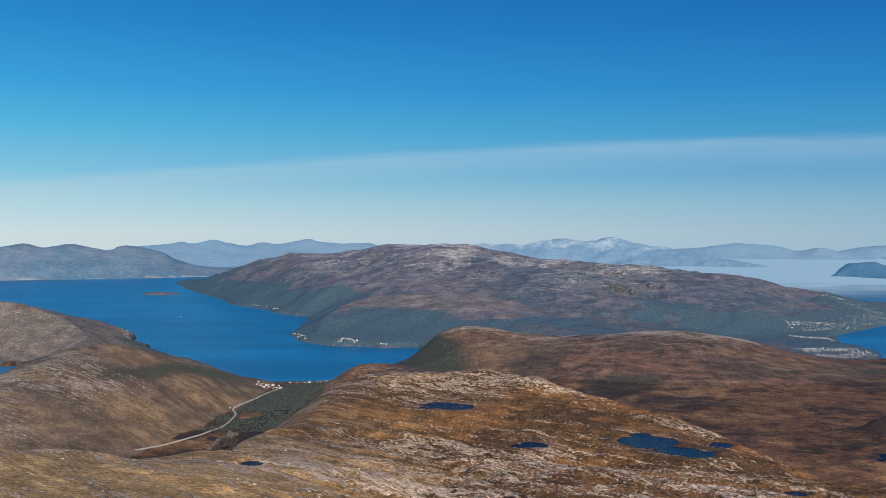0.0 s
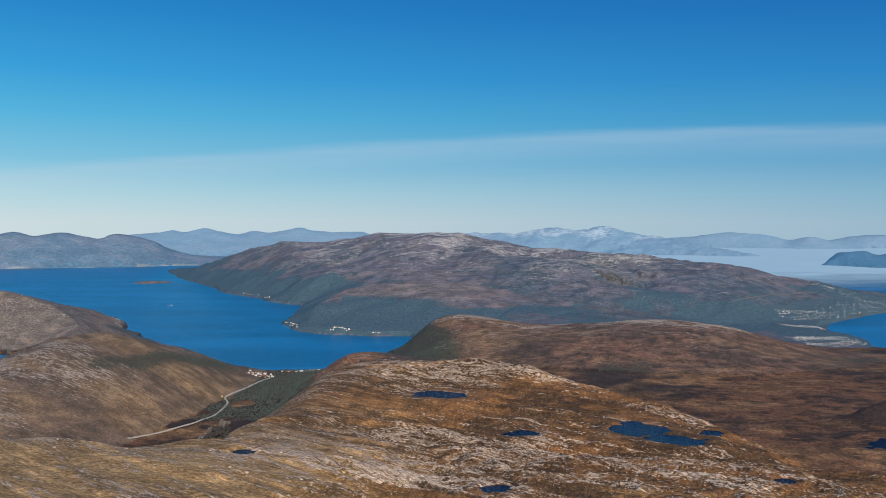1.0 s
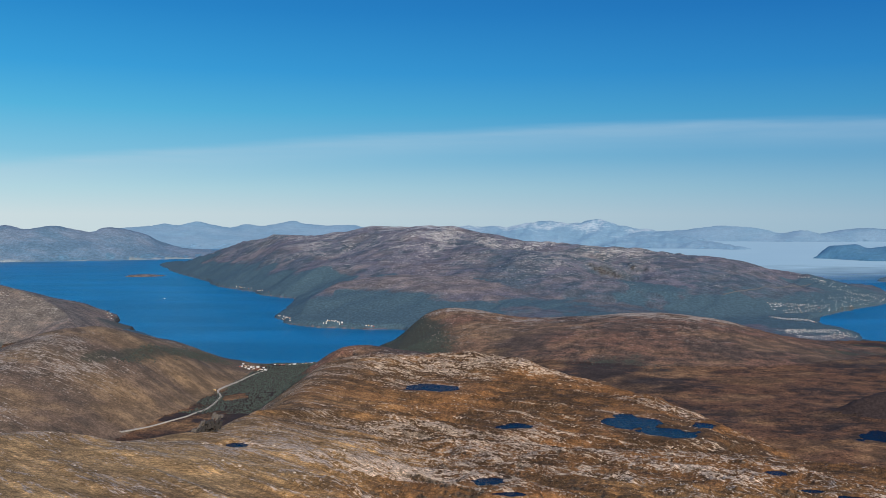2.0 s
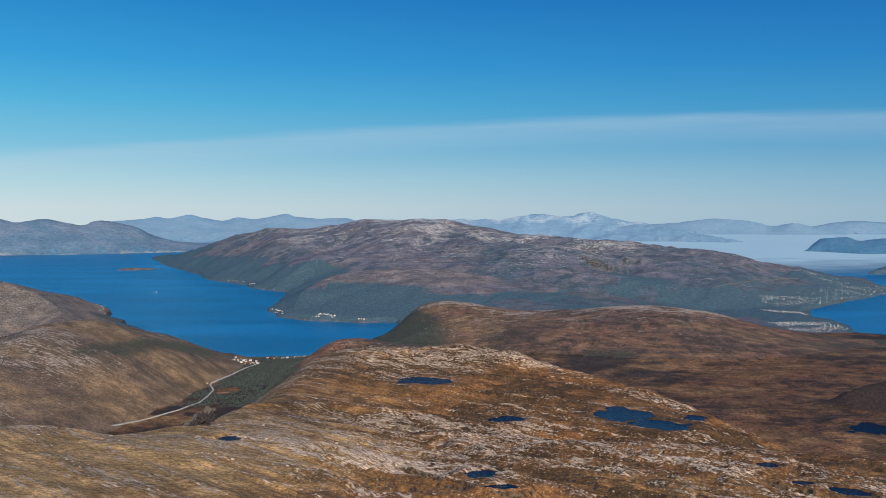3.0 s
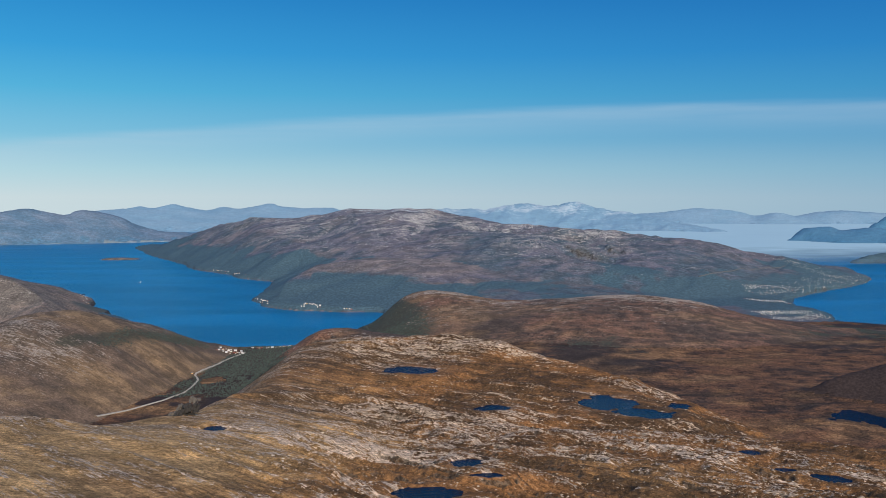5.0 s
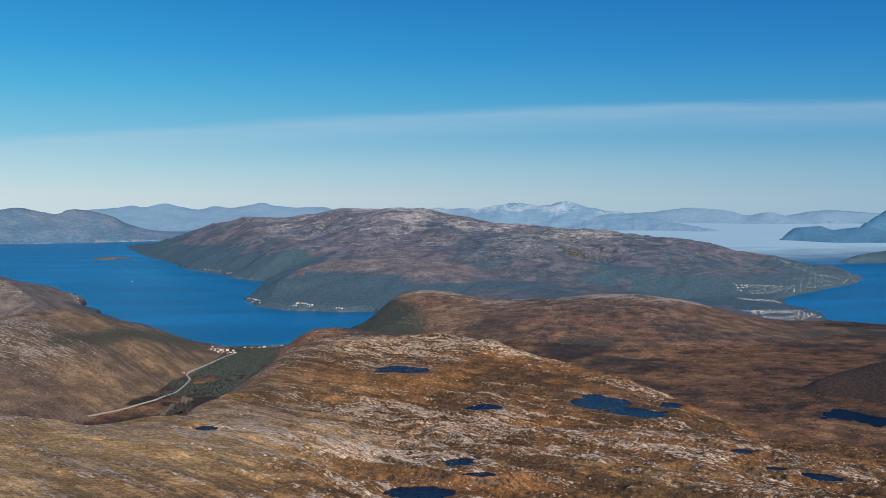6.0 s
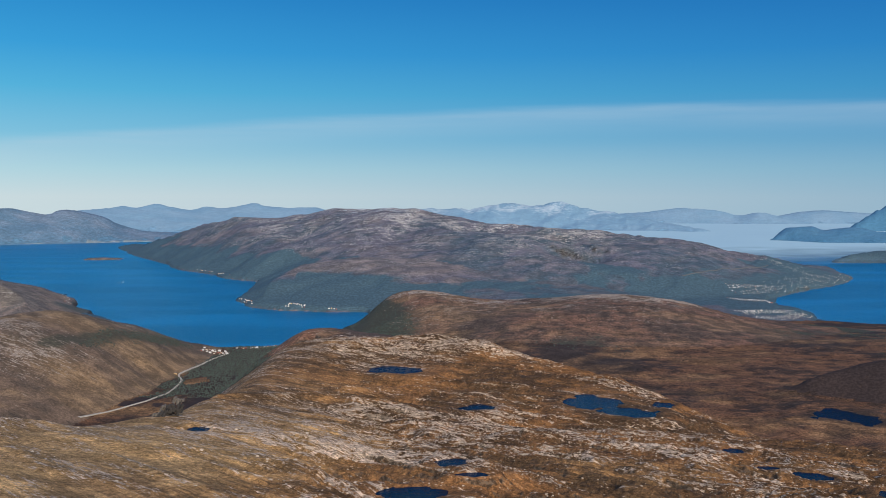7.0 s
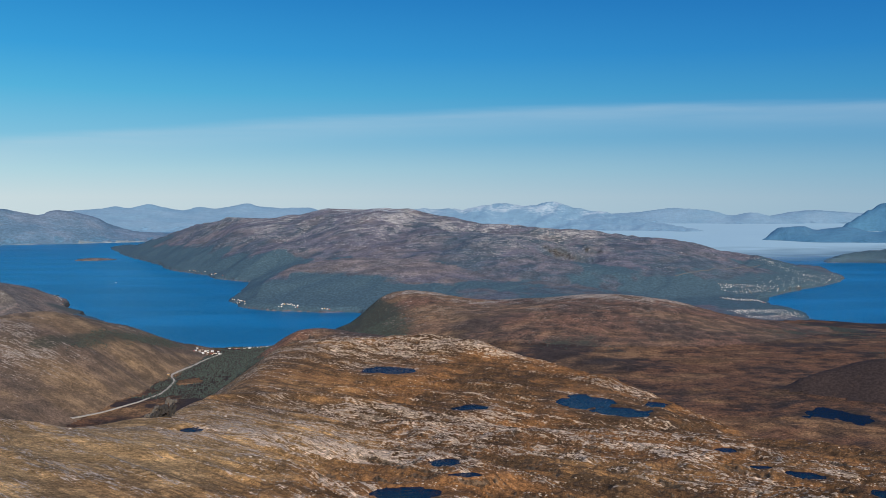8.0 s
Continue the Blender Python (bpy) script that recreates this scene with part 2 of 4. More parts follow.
# ---- the shape of the land ----
# plan of the ridges
RIDGES = {  # crest points: x, y, height, half width on the near and on the far side
    "mid_hill": [(-53, 886, -7.4, 8, 8), (-42, 886, -2.9, 30, 28), (-30, 884, 5.9, 48, 40), (-17, 882, 15.9, 70, 55), (-5, 878, 26.6, 92, 65), (5, 873, 33.4, 112, 75), (22, 868, 37.8, 150, 85), (37, 861, 37.9, 180, 90), (63, 843, 35.1, 220, 100), (95, 835, 32.2, 240, 100), (135, 819, 35.1, 270, 110), (190, 808, 39.5, 280, 110), (241, 805, 37.8, 280, 100), (282, 802, 30.4, 260, 90), (326, 796, 19.3, 230, 70), (397, 786, 9.6, 160, 40)],
    "left_hill": [(-254, 465, 35.3, 90, 110), (-251, 501, 40.1, 95, 110), (-251, 534, 43.4, 100, 110), (-247, 563, 49.3, 105, 100), (-248, 590, 51.0, 110, 100), (-243, 614, 50.8, 112, 90), (-235, 633, 49.5, 112, 80), (-226, 652, 44.8, 108, 70), (-212, 672, 37.3, 95, 60), (-197, 693, 29.5, 75, 50), (-181, 712, 19.2, 50, 30), (-164, 730, 8.8, 25, 15)],
    "outer_hill": [(-480, 877, 71.5, 180, 100), (-482, 944, 59.3, 180, 100), (-471, 994, 46.7, 170, 90), (-457, 1044, 33.1, 150, 80), (-441, 1084, 23.9, 120, 60), (-430, 1115, 15.1, 90, 45), (-424, 1139, 8.9, 50, 30), (-421, 1156, 4.2, 20, 15)],
    "outer_knoll": [(-440, 820, 32.7, 90, 80), (-429, 870, 26.5, 110, 90), (-416, 910, 22.7, 110, 90), (-399, 950, 18.4, 90, 80), (-386, 976, 12.1, 60, 50), (-378, 1001, 5.2, 30, 30)],
    "knoll": [(-65, 541, 33.1, 14, 20), (-61, 547, 38.5, 22, 50), (-55, 552, 43.6, 36, 70), (-49, 558, 46.3, 60, 80), (-30, 549, 45.8, 80, 90), (-8, 530, 44.7, 90, 90)],
    "island": [(-635, 2044, 14.5, 10, 20), (-609, 2041, 19.8, 40, 30), (-574, 2030, 28.0, 90, 60), (-539, 2019, 43.9, 150, 80), (-502, 1998, 58.7, 200, 120), (-464, 1966, 71.0, 240, 170), (-426, 1934, 77.4, 270, 220), (-358, 1896, 81.4, 310, 260), (-294, 1867, 84.6, 350, 280), (-231, 1836, 86.5, 370, 300), (-169, 1792, 94.4, 380, 300), (-110, 1757, 100.7, 390, 300), (-52, 1709, 104.2, 390, 300), (2, 1650, 107.8, 390, 300), (43, 1599, 109.5, 400, 300), (83, 1568, 97.9, 400, 300), (147, 1503, 89.5, 410, 300), (218, 1454, 88.9, 430, 280), (280, 1433, 81.1, 430, 260), (334, 1421, 76.9, 420, 240), (389, 1418, 70.5, 390, 230), (464, 1416, 62.1, 330, 200), (525, 1427, 50.3, 270, 150), (582, 1426, 36.2, 210, 100), (647, 1442, 26.4, 150, 70), (704, 1448, 17.2, 80, 40)],
    "headland": [(-184, 1069, 5.7, 60, 15), (-175, 1086, 14.1, 110, 30), (-168, 1107, 21.1, 170, 50), (-159, 1139, 26.6, 220, 80), (-144, 1171, 30.4, 260, 100), (-136, 1192, 33.9, 285, 110), (-115, 1215, 36.0, 300, 120), (-77, 1233, 41.6, 310, 130), (-38, 1244, 45.4, 320, 140), (1, 1240, 44.8, 320, 150), (41, 1224, 42.6, 310, 150), (79, 1207, 37.5, 300, 150), (138, 1172, 27.8, 270, 140), (193, 1134, 19.1, 230, 120)],
    "west_range": [(-1434, 2521, 104.7, 240, 200), (-1340, 2572, 88.3, 240, 200), (-1250, 2617, 97.4, 240, 200), (-1199, 2640, 88.9, 240, 200), (-1155, 2649, 93.8, 240, 200), (-1127, 2661, 95.3, 240, 200), (-1100, 2673, 93.5, 240, 200), (-1050, 2692, 83.1, 240, 200), (-1016, 2695, 79.7, 240, 200), (-1000, 2701, 88.1, 250, 200), (-974, 2710, 91.3, 250, 200), (-922, 2729, 84.2, 250, 200), (-876, 2743, 70.2, 230, 200), (-838, 2755, 47.4, 200, 200), (-796, 2757, 33.4, 180, 200), (-749, 2771, 24.1, 170, 200), (-658, 2824, 16.6, 170, 160), (-548, 2899, 9.8, 150, 150)],
    "north_range": [(-1309, 3674, 70.7, 500, 300), (-1165, 3722, 81.7, 500, 300), (-1119, 3736, 90.9, 500, 300), (-1059, 3754, 86.0, 500, 300), (-991, 3772, 97.8, 500, 300), (-916, 3791, 85.7, 500, 300), (-849, 3806, 75.9, 500, 300), (-792, 3819, 87.9, 500, 300), (-723, 3832, 82.9, 500, 300), (-653, 3845, 92.5, 500, 300), (-589, 3855, 104.7, 500, 300), (-534, 3863, 90.0, 500, 300), (-438, 3875, 82.5, 500, 300), (-329, 3886, 87.4, 500, 300), (-292, 3889, 75.0, 500, 300), (-112, 3898, 60.0, 500, 300)],
    "snow_range": [(-107, 3798, 59.2, 400, 300), (161, 3797, 81.1, 400, 300), (331, 3786, 78.9, 400, 300), (451, 3773, 100.8, 400, 300), (546, 3761, 100.9, 400, 300), (640, 3746, 96.2, 400, 300), (721, 3731, 110.7, 400, 300), (791, 3666, 87.5, 400, 300), (891, 3591, 72.2, 380, 300), (984, 3359, 43.6, 300, 250), (1073, 3174, 23.9, 100, 100)],
    "east_range": [(1097, 4313, 46.8, 300, 200), (1276, 4263, 64.2, 300, 200), (1429, 4214, 81.2, 300, 200), (1591, 4156, 65.8, 300, 200), (1660, 4129, 45.0, 300, 200), (1750, 4091, 59.0, 260, 200), (1821, 4060, 43.8, 160, 200)],
    "sky_range": [(1892, 4248, 38.1, 200, 120), (2009, 4194, 64.2, 200, 120), (2188, 4103, 65.8, 200, 120), (2316, 4032, 56.3, 200, 120), (2495, 3924, 68.9, 200, 120)],
    "east_island": [(1094, 2468, 14.0, 12, 12), (1135, 2472, 42.4, 50, 60), (1198, 2464, 50.7, 160, 120), (1241, 2443, 40.1, 140, 120), (1308, 2419, 47.3, 160, 120), (1381, 2378, 37.7, 150, 120), (1488, 2313, 54.0, 150, 120)],
    "east_peak": [(1648, 3087, 18.4, 20, 20), (1720, 3105, 58.8, 60, 60), (1796, 3120, 97.8, 130, 110), (1896, 3119, 130.9, 300, 200), (2059, 3074, 131.2, 300, 200)],
    "low_island": [(896, 1710, 8.0, 10, 12), (957, 1745, 21.8, 50, 50), (1015, 1747, 26.2, 90, 60), (1127, 1712, 32.6, 90, 60)],
    "islet": [(-622, 1846, 3.6, 10, 10), (-607, 1853, 4.3, 22, 20), (-582, 1861, 3.7, 22, 20), (-565, 1864, 2.3, 10, 10)],
    "moor_knob": [(229, 494, 16.9, 20, 20), (245, 492, 25.8, 40, 40), (263, 494, 29.9, 60, 50), (278, 492, 34.6, 70, 60), (296, 487, 37.6, 80, 60), (320, 472, 38.2, 80, 60)],
}
EDGE = [(-420, -260), (-300, 60), (-170, 160), (-97, 192), (-93, 210), (-84, 235), (-74, 251), (-66, 262), (-67, 292), (-59, 320), (-56, 340), (-56, 386), (-51, 427), (-39, 448), (-7, 455), (25, 454), (44, 443), (62, 426), (83, 407), (104, 386), (115, 352), (126, 316), (135, 268), (185, 190), (230, 60), (200, -260)]  # rim of the plateau
LOWLAND = [(-900, 500), (-700, 900), (-560, 1250), (-510, 1232), (-459, 1209), (-429, 1190), (-411, 1140), (-392, 1115), (-372, 1068), (-360, 1025), (-347, 1005), (-298, 943), (-176, 780), (-165, 768), (-145, 758), (-125, 759), (-106, 759), (-95, 767), (-84, 782), (-28, 895), (-21, 960), (-28, 990), (-63, 994), (-95, 1001), (-128, 1010), (-154, 1032), (-175, 1059), (-196, 1112), (-193, 1156), (-194, 1226), (-198, 1304), (-203, 1356), (-236, 1381), (-270, 1426), (-294, 1478), (-340, 1541), (-383, 1596), (-437, 1732), (-529, 1903), (-617, 2089), (-705, 2300), (-700, 2400), (-400, 2350), (0, 2100), (400, 1800), (620, 1760), (740, 1680), (771, 1550), (770, 1490), (752, 1424), (744, 1363), (681, 1283), (605, 1217), (547, 1164), (507, 1119), (476, 1064), (468, 1030), (478, 1003), (481, 977), (476, 953), (450, 900), (456, 885), (500, 865), (900, 650), (900, -700), (-900, -700)]  # coast of the home land
COVE = [(-445, 850), (-398, 858), (-383, 815), (-368, 742), (-395, 722), (-455, 790)]  # an inlet behind the left hill
# end of the ridges
# plan of the tarns
LEDGES = [  # bands of bare rock: half width, rise, line
    (5, 1.2, [(-43, 186), (-28, 179), (-15, 170), (-1, 170)]),
    (4, 1.0, [(-62, 191), (-46, 183), (-33, 191), (-20, 178)]),
    (7, 2.0, [(-127, 506), (-43, 246), (-25, 227), (-8, 221), (9, 207), (21, 177)]),
    (4, 2.2, [(-59, 305), (-43, 313), (-28, 323), (-10, 309), (5, 287), (17, 249)]),
    (7, 1.5, [(-35, 410), (-9, 434), (19, 437), (46, 425), (104, 617), (134, 554), (160, 498)]),
    (4, 1.2, [(-85, 195), (-77, 201), (-63, 187), (-48, 176)]),
    (3, 0.8, [(-69, 164), (-56, 150), (-46, 143)]),
    (3, 0.8, [(-53, 169), (-42, 157), (-33, 147)]),
    (11, 1.5, [(39, 250), (64, 251), (80, 237), (90, 214), (97, 197), (110, 189)]),
    (6, 1.2, [(-20, 339), (-3, 348), (11, 355), (24, 336), (42, 312), (61, 303)]),
    (5, 1.2, [(85, 352), (156, 507), (169, 474), (178, 433)]),
    (5, 1.2, [(15, 176), (28, 179), (37, 170), (45, 167)]),
    (1.6, 0.5, [(-78, 200), (-74, 198), (-63, 182)]),
    (1.6, 0.5, [(-67, 161), (-60, 151), (-55, 147)]),
    (1.6, 0.5, [(-54, 169), (-47, 161), (-40, 154)]),
    (1.6, 0.5, [(-62, 177), (-54, 166)]),
    (1.6, 0.5, [(-45, 148), (-42, 146), (-38, 141)]),
    (1.6, 0.5, [(-44, 179), (-38, 176), (-30, 166)]),
]
FIELDS = [(-6, 214, 15, 34, 0.22), (-28, 221, 16, 22, 0.24), (-12, 307, 22, 8, 0.16), (36, 309, 12, 10, 0.16), (65, 248, 18, 36, 0.2), (79, 216, 13, 36, 0.22), (88, 183, 14, 18, 0.26), (12, 174, 16, 4, 0.2), (47, 425, 33, 9, 0.16), (5, 415, 35, 13, 0.12), (-9, 340, 20, 16, 0.2), (107, 361, 17, 18, 0.18), (-54, 326, 13, 26, 0.1)]  # spreads of bare rock: x, y, half widths, share
TARNS = {  # level, then x, y and the half widths across and along the view of each lobe
    "tarn_high": (53.7, [(4.9, 385.4, 11.4, 8.8)]),
    "tarn_mid": (52.1, [(32.3, 320.4, 6.6, 4.3)]),
    "tarn_large": (51.5, [(77.5, 329.6, 9.6, 12.2), (86.4, 314.0, 11.3, 6.9)]),
    "tarn_side": (48.0, [(107.5, 338.1, 3.9, 4.9)]),
    "tarn_near": (70.1, [(13.7, 195.5, 3.4, 3.3)]),
    "tarn_strip": (73.7, [(16.4, 175.0, 3.0, 1.4)]),
    "tarn_front": (72.2, [(4.0, 168.5, 7.1, 4.4)]),
    "tarn_west": (69.7, [(-50.1, 228.3, 2.6, 3.7), (-52.4, 226.2, 3.2, 1.4), (-47.6, 227.4, 1.8, 1.0)]),
    "tarn_small": (65.1, [(87.6, 217.7, 2.7, 2.2)]),
    "tarn_east": (67.7, [(94.5, 188.7, 3.8, 2.8)]),
    "tarn_slit": (66.9, [(87.9, 197.2, 3.1, 1.4)]),
    "tarn_moor": (17.4, [(229.9, 437.6, 10.8, 12.5), (238.1, 426.7, 9.4, 10.9)]),
    "tarn_corner": (71.0, [(101.2, 164.7, 4.4, 3.4)]),
}
# end of the tarns


def lattice(ix, iy, seed):
    h = (ix * 374761393 + iy * 668265263 + seed * 974634721) & 0xFFFFFFFF
    h = ((h ^ (h >> 13)) * 1274126177) & 0xFFFFFFFF
    return ((h ^ (h >> 16)) & 0xFFFF) / 65535.0 * 2 - 1


def wave(x, y, seed=0):
    """Smooth noise from -1 to 1 with a wavelength of about 1."""
    ix, iy = np.floor(x).astype(np.int64), np.floor(y).astype(np.int64)
    fx, fy = x - ix, y - iy
    fx, fy = fx * fx * (3 - 2 * fx), fy * fy * (3 - 2 * fy)
    a, b = lattice(ix, iy, seed), lattice(ix + 1, iy, seed)
    c, d = lattice(ix, iy + 1, seed), lattice(ix + 1, iy + 1, seed)
    return (a + (b - a) * fx) * (1 - fy) + (c + (d - c) * fx) * fy


def fractal(x, y, size, octaves, seed=0, gain=0.5):
    total, amount = np.zeros_like(x), 1.0
    for k in range(octaves):
        turn = 0.6 * k
        u, v = x * math.cos(turn) - y * math.sin(turn), x * math.sin(turn) + y * math.cos(turn)
        total += amount * wave(u / size + 17.3 * k, v / size - 9.1 * k, seed + k)
        amount, size = amount * gain, size * 0.5
    return total


def step(value, low, high):
    q = np.clip((value - low) / (high - low), 0, 1)
    return q * q * (3 - 2 * q)


def spline(points, n=4):
    """Points along a smooth curve through the rows."""
    p = np.array(points, float)
    q = np.vstack([2 * p[0] - p[1], p, 2 * p[-1] - p[-2]])
    rows = []
    for i in range(len(p) - 1):
        a, b, c, d = q[i:i + 4]
        for s in np.arange(n) / n:
            rows.append(0.5 * (2 * b + (c - a) * s + (2 * a - 5 * b + 4 * c - d) * s ** 2 + (3 * b - a - 3 * c + d) * s ** 3))
    return np.array(rows + [p[-1]])


def ridge_height(points, x, y, power):
    """The height of a ridge: its crest less a flank that reaches the sea at the half width."""
    p = spline(points)
    best = np.full(x.shape, -6.0)
    reach = p[:, 3:].max() * 1.3
    near = np.nonzero((x > p[:, 0].min() - reach) & (x < p[:, 0].max() + reach) & (y > p[:, 1].min() - reach) & (y < p[:, 1].max() + reach))[0]
    px, py = x[near], y[near]
    nearest, total, mean = np.full(px.shape, 1e9), 0.0, 0.0
    for a, b in zip(p[:-1], p[1:]):
        ex, ey = b[0] - a[0], b[1] - a[1]
        s = np.clip(((px - a[0]) * ex + (py - a[1]) * ey) / (ex * ex + ey * ey), 0, 1)
        dx, dy = px - a[0] - s * ex, py - a[1] - s * ey
        d = np.hypot(dx, dy) + 1e-6
        side = step((ex * dy - ey * dx) / (math.hypot(ex, ey) * d), -1, 1)
        row = a[2:, None] + (b - a)[2:, None] * s
        weight = (d + 3.0) ** -6.0
        mean = mean + weight * np.stack([row[0], row[1] + (row[2] - row[1]) * side])
        total = total + weight
        nearest = np.minimum(nearest, d)
    crest, wide = mean / total
    q = nearest / wide
    top = np.maximum(np.where(q < 1, crest * (1 - q ** power), -crest * 0.6 * (q - 1)), -6.0)
    best[near] = top
    return best


def rim_distance(points, x, y):
    """Distance to a closed outline, negative inside."""
    p = np.array(points, float)
    d, inside = np.full(x.shape, 1e9), np.zeros(x.shape, bool)
    for a, b in zip(p, np.roll(p, -1, 0)):
        ex, ey = b - a
        s = np.clip(((x - a[0]) * ex + (y - a[1]) * ey) / (ex * ex + ey * ey), 0, 1)
        d = np.minimum(d, np.hypot(x - a[0] - s * ex, y - a[1] - s * ey))
        cross = (a[1] > y) != (b[1] > y)
        inside ^= cross & (x < a[0] + ex * (y - a[1]) / (ey if ey else 1e-9))
    return np.where(inside, -d, d)


def tarn_field(lobes, x, y, seed):
    """1 on the shore of a tarn, less on the water."""
    field = np.full(x.shape, 99.0)
    for cx, cy, a, b in lobes:
        turn = math.atan2(cx, cy)
        u, v = (x - cx) * math.cos(turn) - (y - cy) * math.sin(turn), (x - cx) * math.sin(turn) + (y - cy) * math.cos(turn)
        field = np.minimum(field, np.hypot(u / a, v / b))
    size = lobes[0][2]
    return field + 0.3 * fractal(x, y, size * 0.8, 4, seed, 0.6)


FORMS = ["lowland", "plateau", *RIDGES]
POWER = {"knoll": 1.7, "mid_hill": 1.5, "left_hill": 1.5, "headland": 1.6, "island": 1.35, "outer_hill": 1.4}
HOME = ("mid_hill", "left_hill", "outer_hill", "outer_knoll", "island", "headland")


def plateau_top(x, y):
    top = 50 + 0.16 * np.clip(300 - y, 0, 230) + 0.15 * np.clip(-x, 0, 300) + 0.1 * np.clip(-x - 75, 0, 300) - 0.02 * np.clip(x, 0, 150) - 0.05 * np.clip(x - 80, 0, 150)
    top = top + 1.8 * np.exp(-((x + 56) / 20) ** 2 - ((y - 305) / 40) ** 2) - 3.4 * np.exp(-((x + 80) / 17) ** 2 - ((y - 228) / 16) ** 2)
    return top + 9 * np.exp(-((x - 30) / 75) ** 2 - ((y - 450) / 40) ** 2)


def heights(x, y):
    """The height of the land and the form that it belongs to."""
    coast = np.maximum(rim_distance(LOWLAND, x, y), -rim_distance(COVE, x, y))
    coast = coast + 4 * fractal(x, y, 40, 3, 401) * step(np.abs(coast), 45, 8) * step(np.hypot(x, y), 700, 1000)
    moor = 14 * step(y, 860, 640) * step(x, -20, 90) + 5 * step(y, 760, 420) * step(x, 40, -60)
    low = np.where(coast < 0, 2.4 * step(-coast, 0, 25) + moor * step(-coast, 0, 120), np.maximum(-6, -0.25 * coast))
    rim = rim_distance(EDGE, x, y)
    steep = 0.95 - 0.55 * step(x, -20, 90)
    cliff = plateau_top(x, y) - steep * 0.5 * (rim + 2 + np.hypot(rim + 2, 7)) + 1.5
    stack = [low, np.maximum(cliff, -6)]
    for name, points in RIDGES.items():
        form = ridge_height(points, x, y, POWER.get(name, 1.15))
        if name in HOME:  # these meet the sea along the coast
            form = np.minimum(form, np.where(coast < 0, 0.3 + (1.3 if name == "mid_hill" else 0.5) * -coast, np.maximum(-6, -0.25 * coast)))
        stack.append(form)
    stack = np.array(stack)
    owner = stack.argmax(0)
    z = stack[0]
    for other in stack[1:]:
        z = 0.5 * (z + other + np.sqrt((z - other) ** 2 + np.where(np.maximum(z, other) > 1, 4.0, 0.0)))
    return z, owner, rim


CLEARINGS = [(-130, 595, 8), (-141, 714, 9)]  # fields in the scrub
CORRIES = [(120, 1455, 26, 12), (165, 1430, 28, 18), (215, 1405, 30, 22), (270, 1380, 32, 24), (322, 1350, 28, 16), (-330, 1740, 40, 10), (-150, 1560, 45, 8), (20, 1420, 40, 9), (90, 1330, 40, 8), (300, 1230, 45, 8)]  # hollows in the mountain's face: x, y, size, depth


DRY = [(-172, 612, 34, 26, 1.0), (-190, 530, 24, 18, 0.8), (-155, 562, 18, 14, 0.9)]
SCARPS = [  # broken cliffs: drop, how far the ground below is worn back, line of the brink
    (17, 90, [(224, 1325), (247, 1305), (266, 1295), (285, 1284), (301, 1273), (327, 1257)]),
    (10, 60, [(298, 1383), (304, 1314), (320, 1292), (338, 1276)]),
]


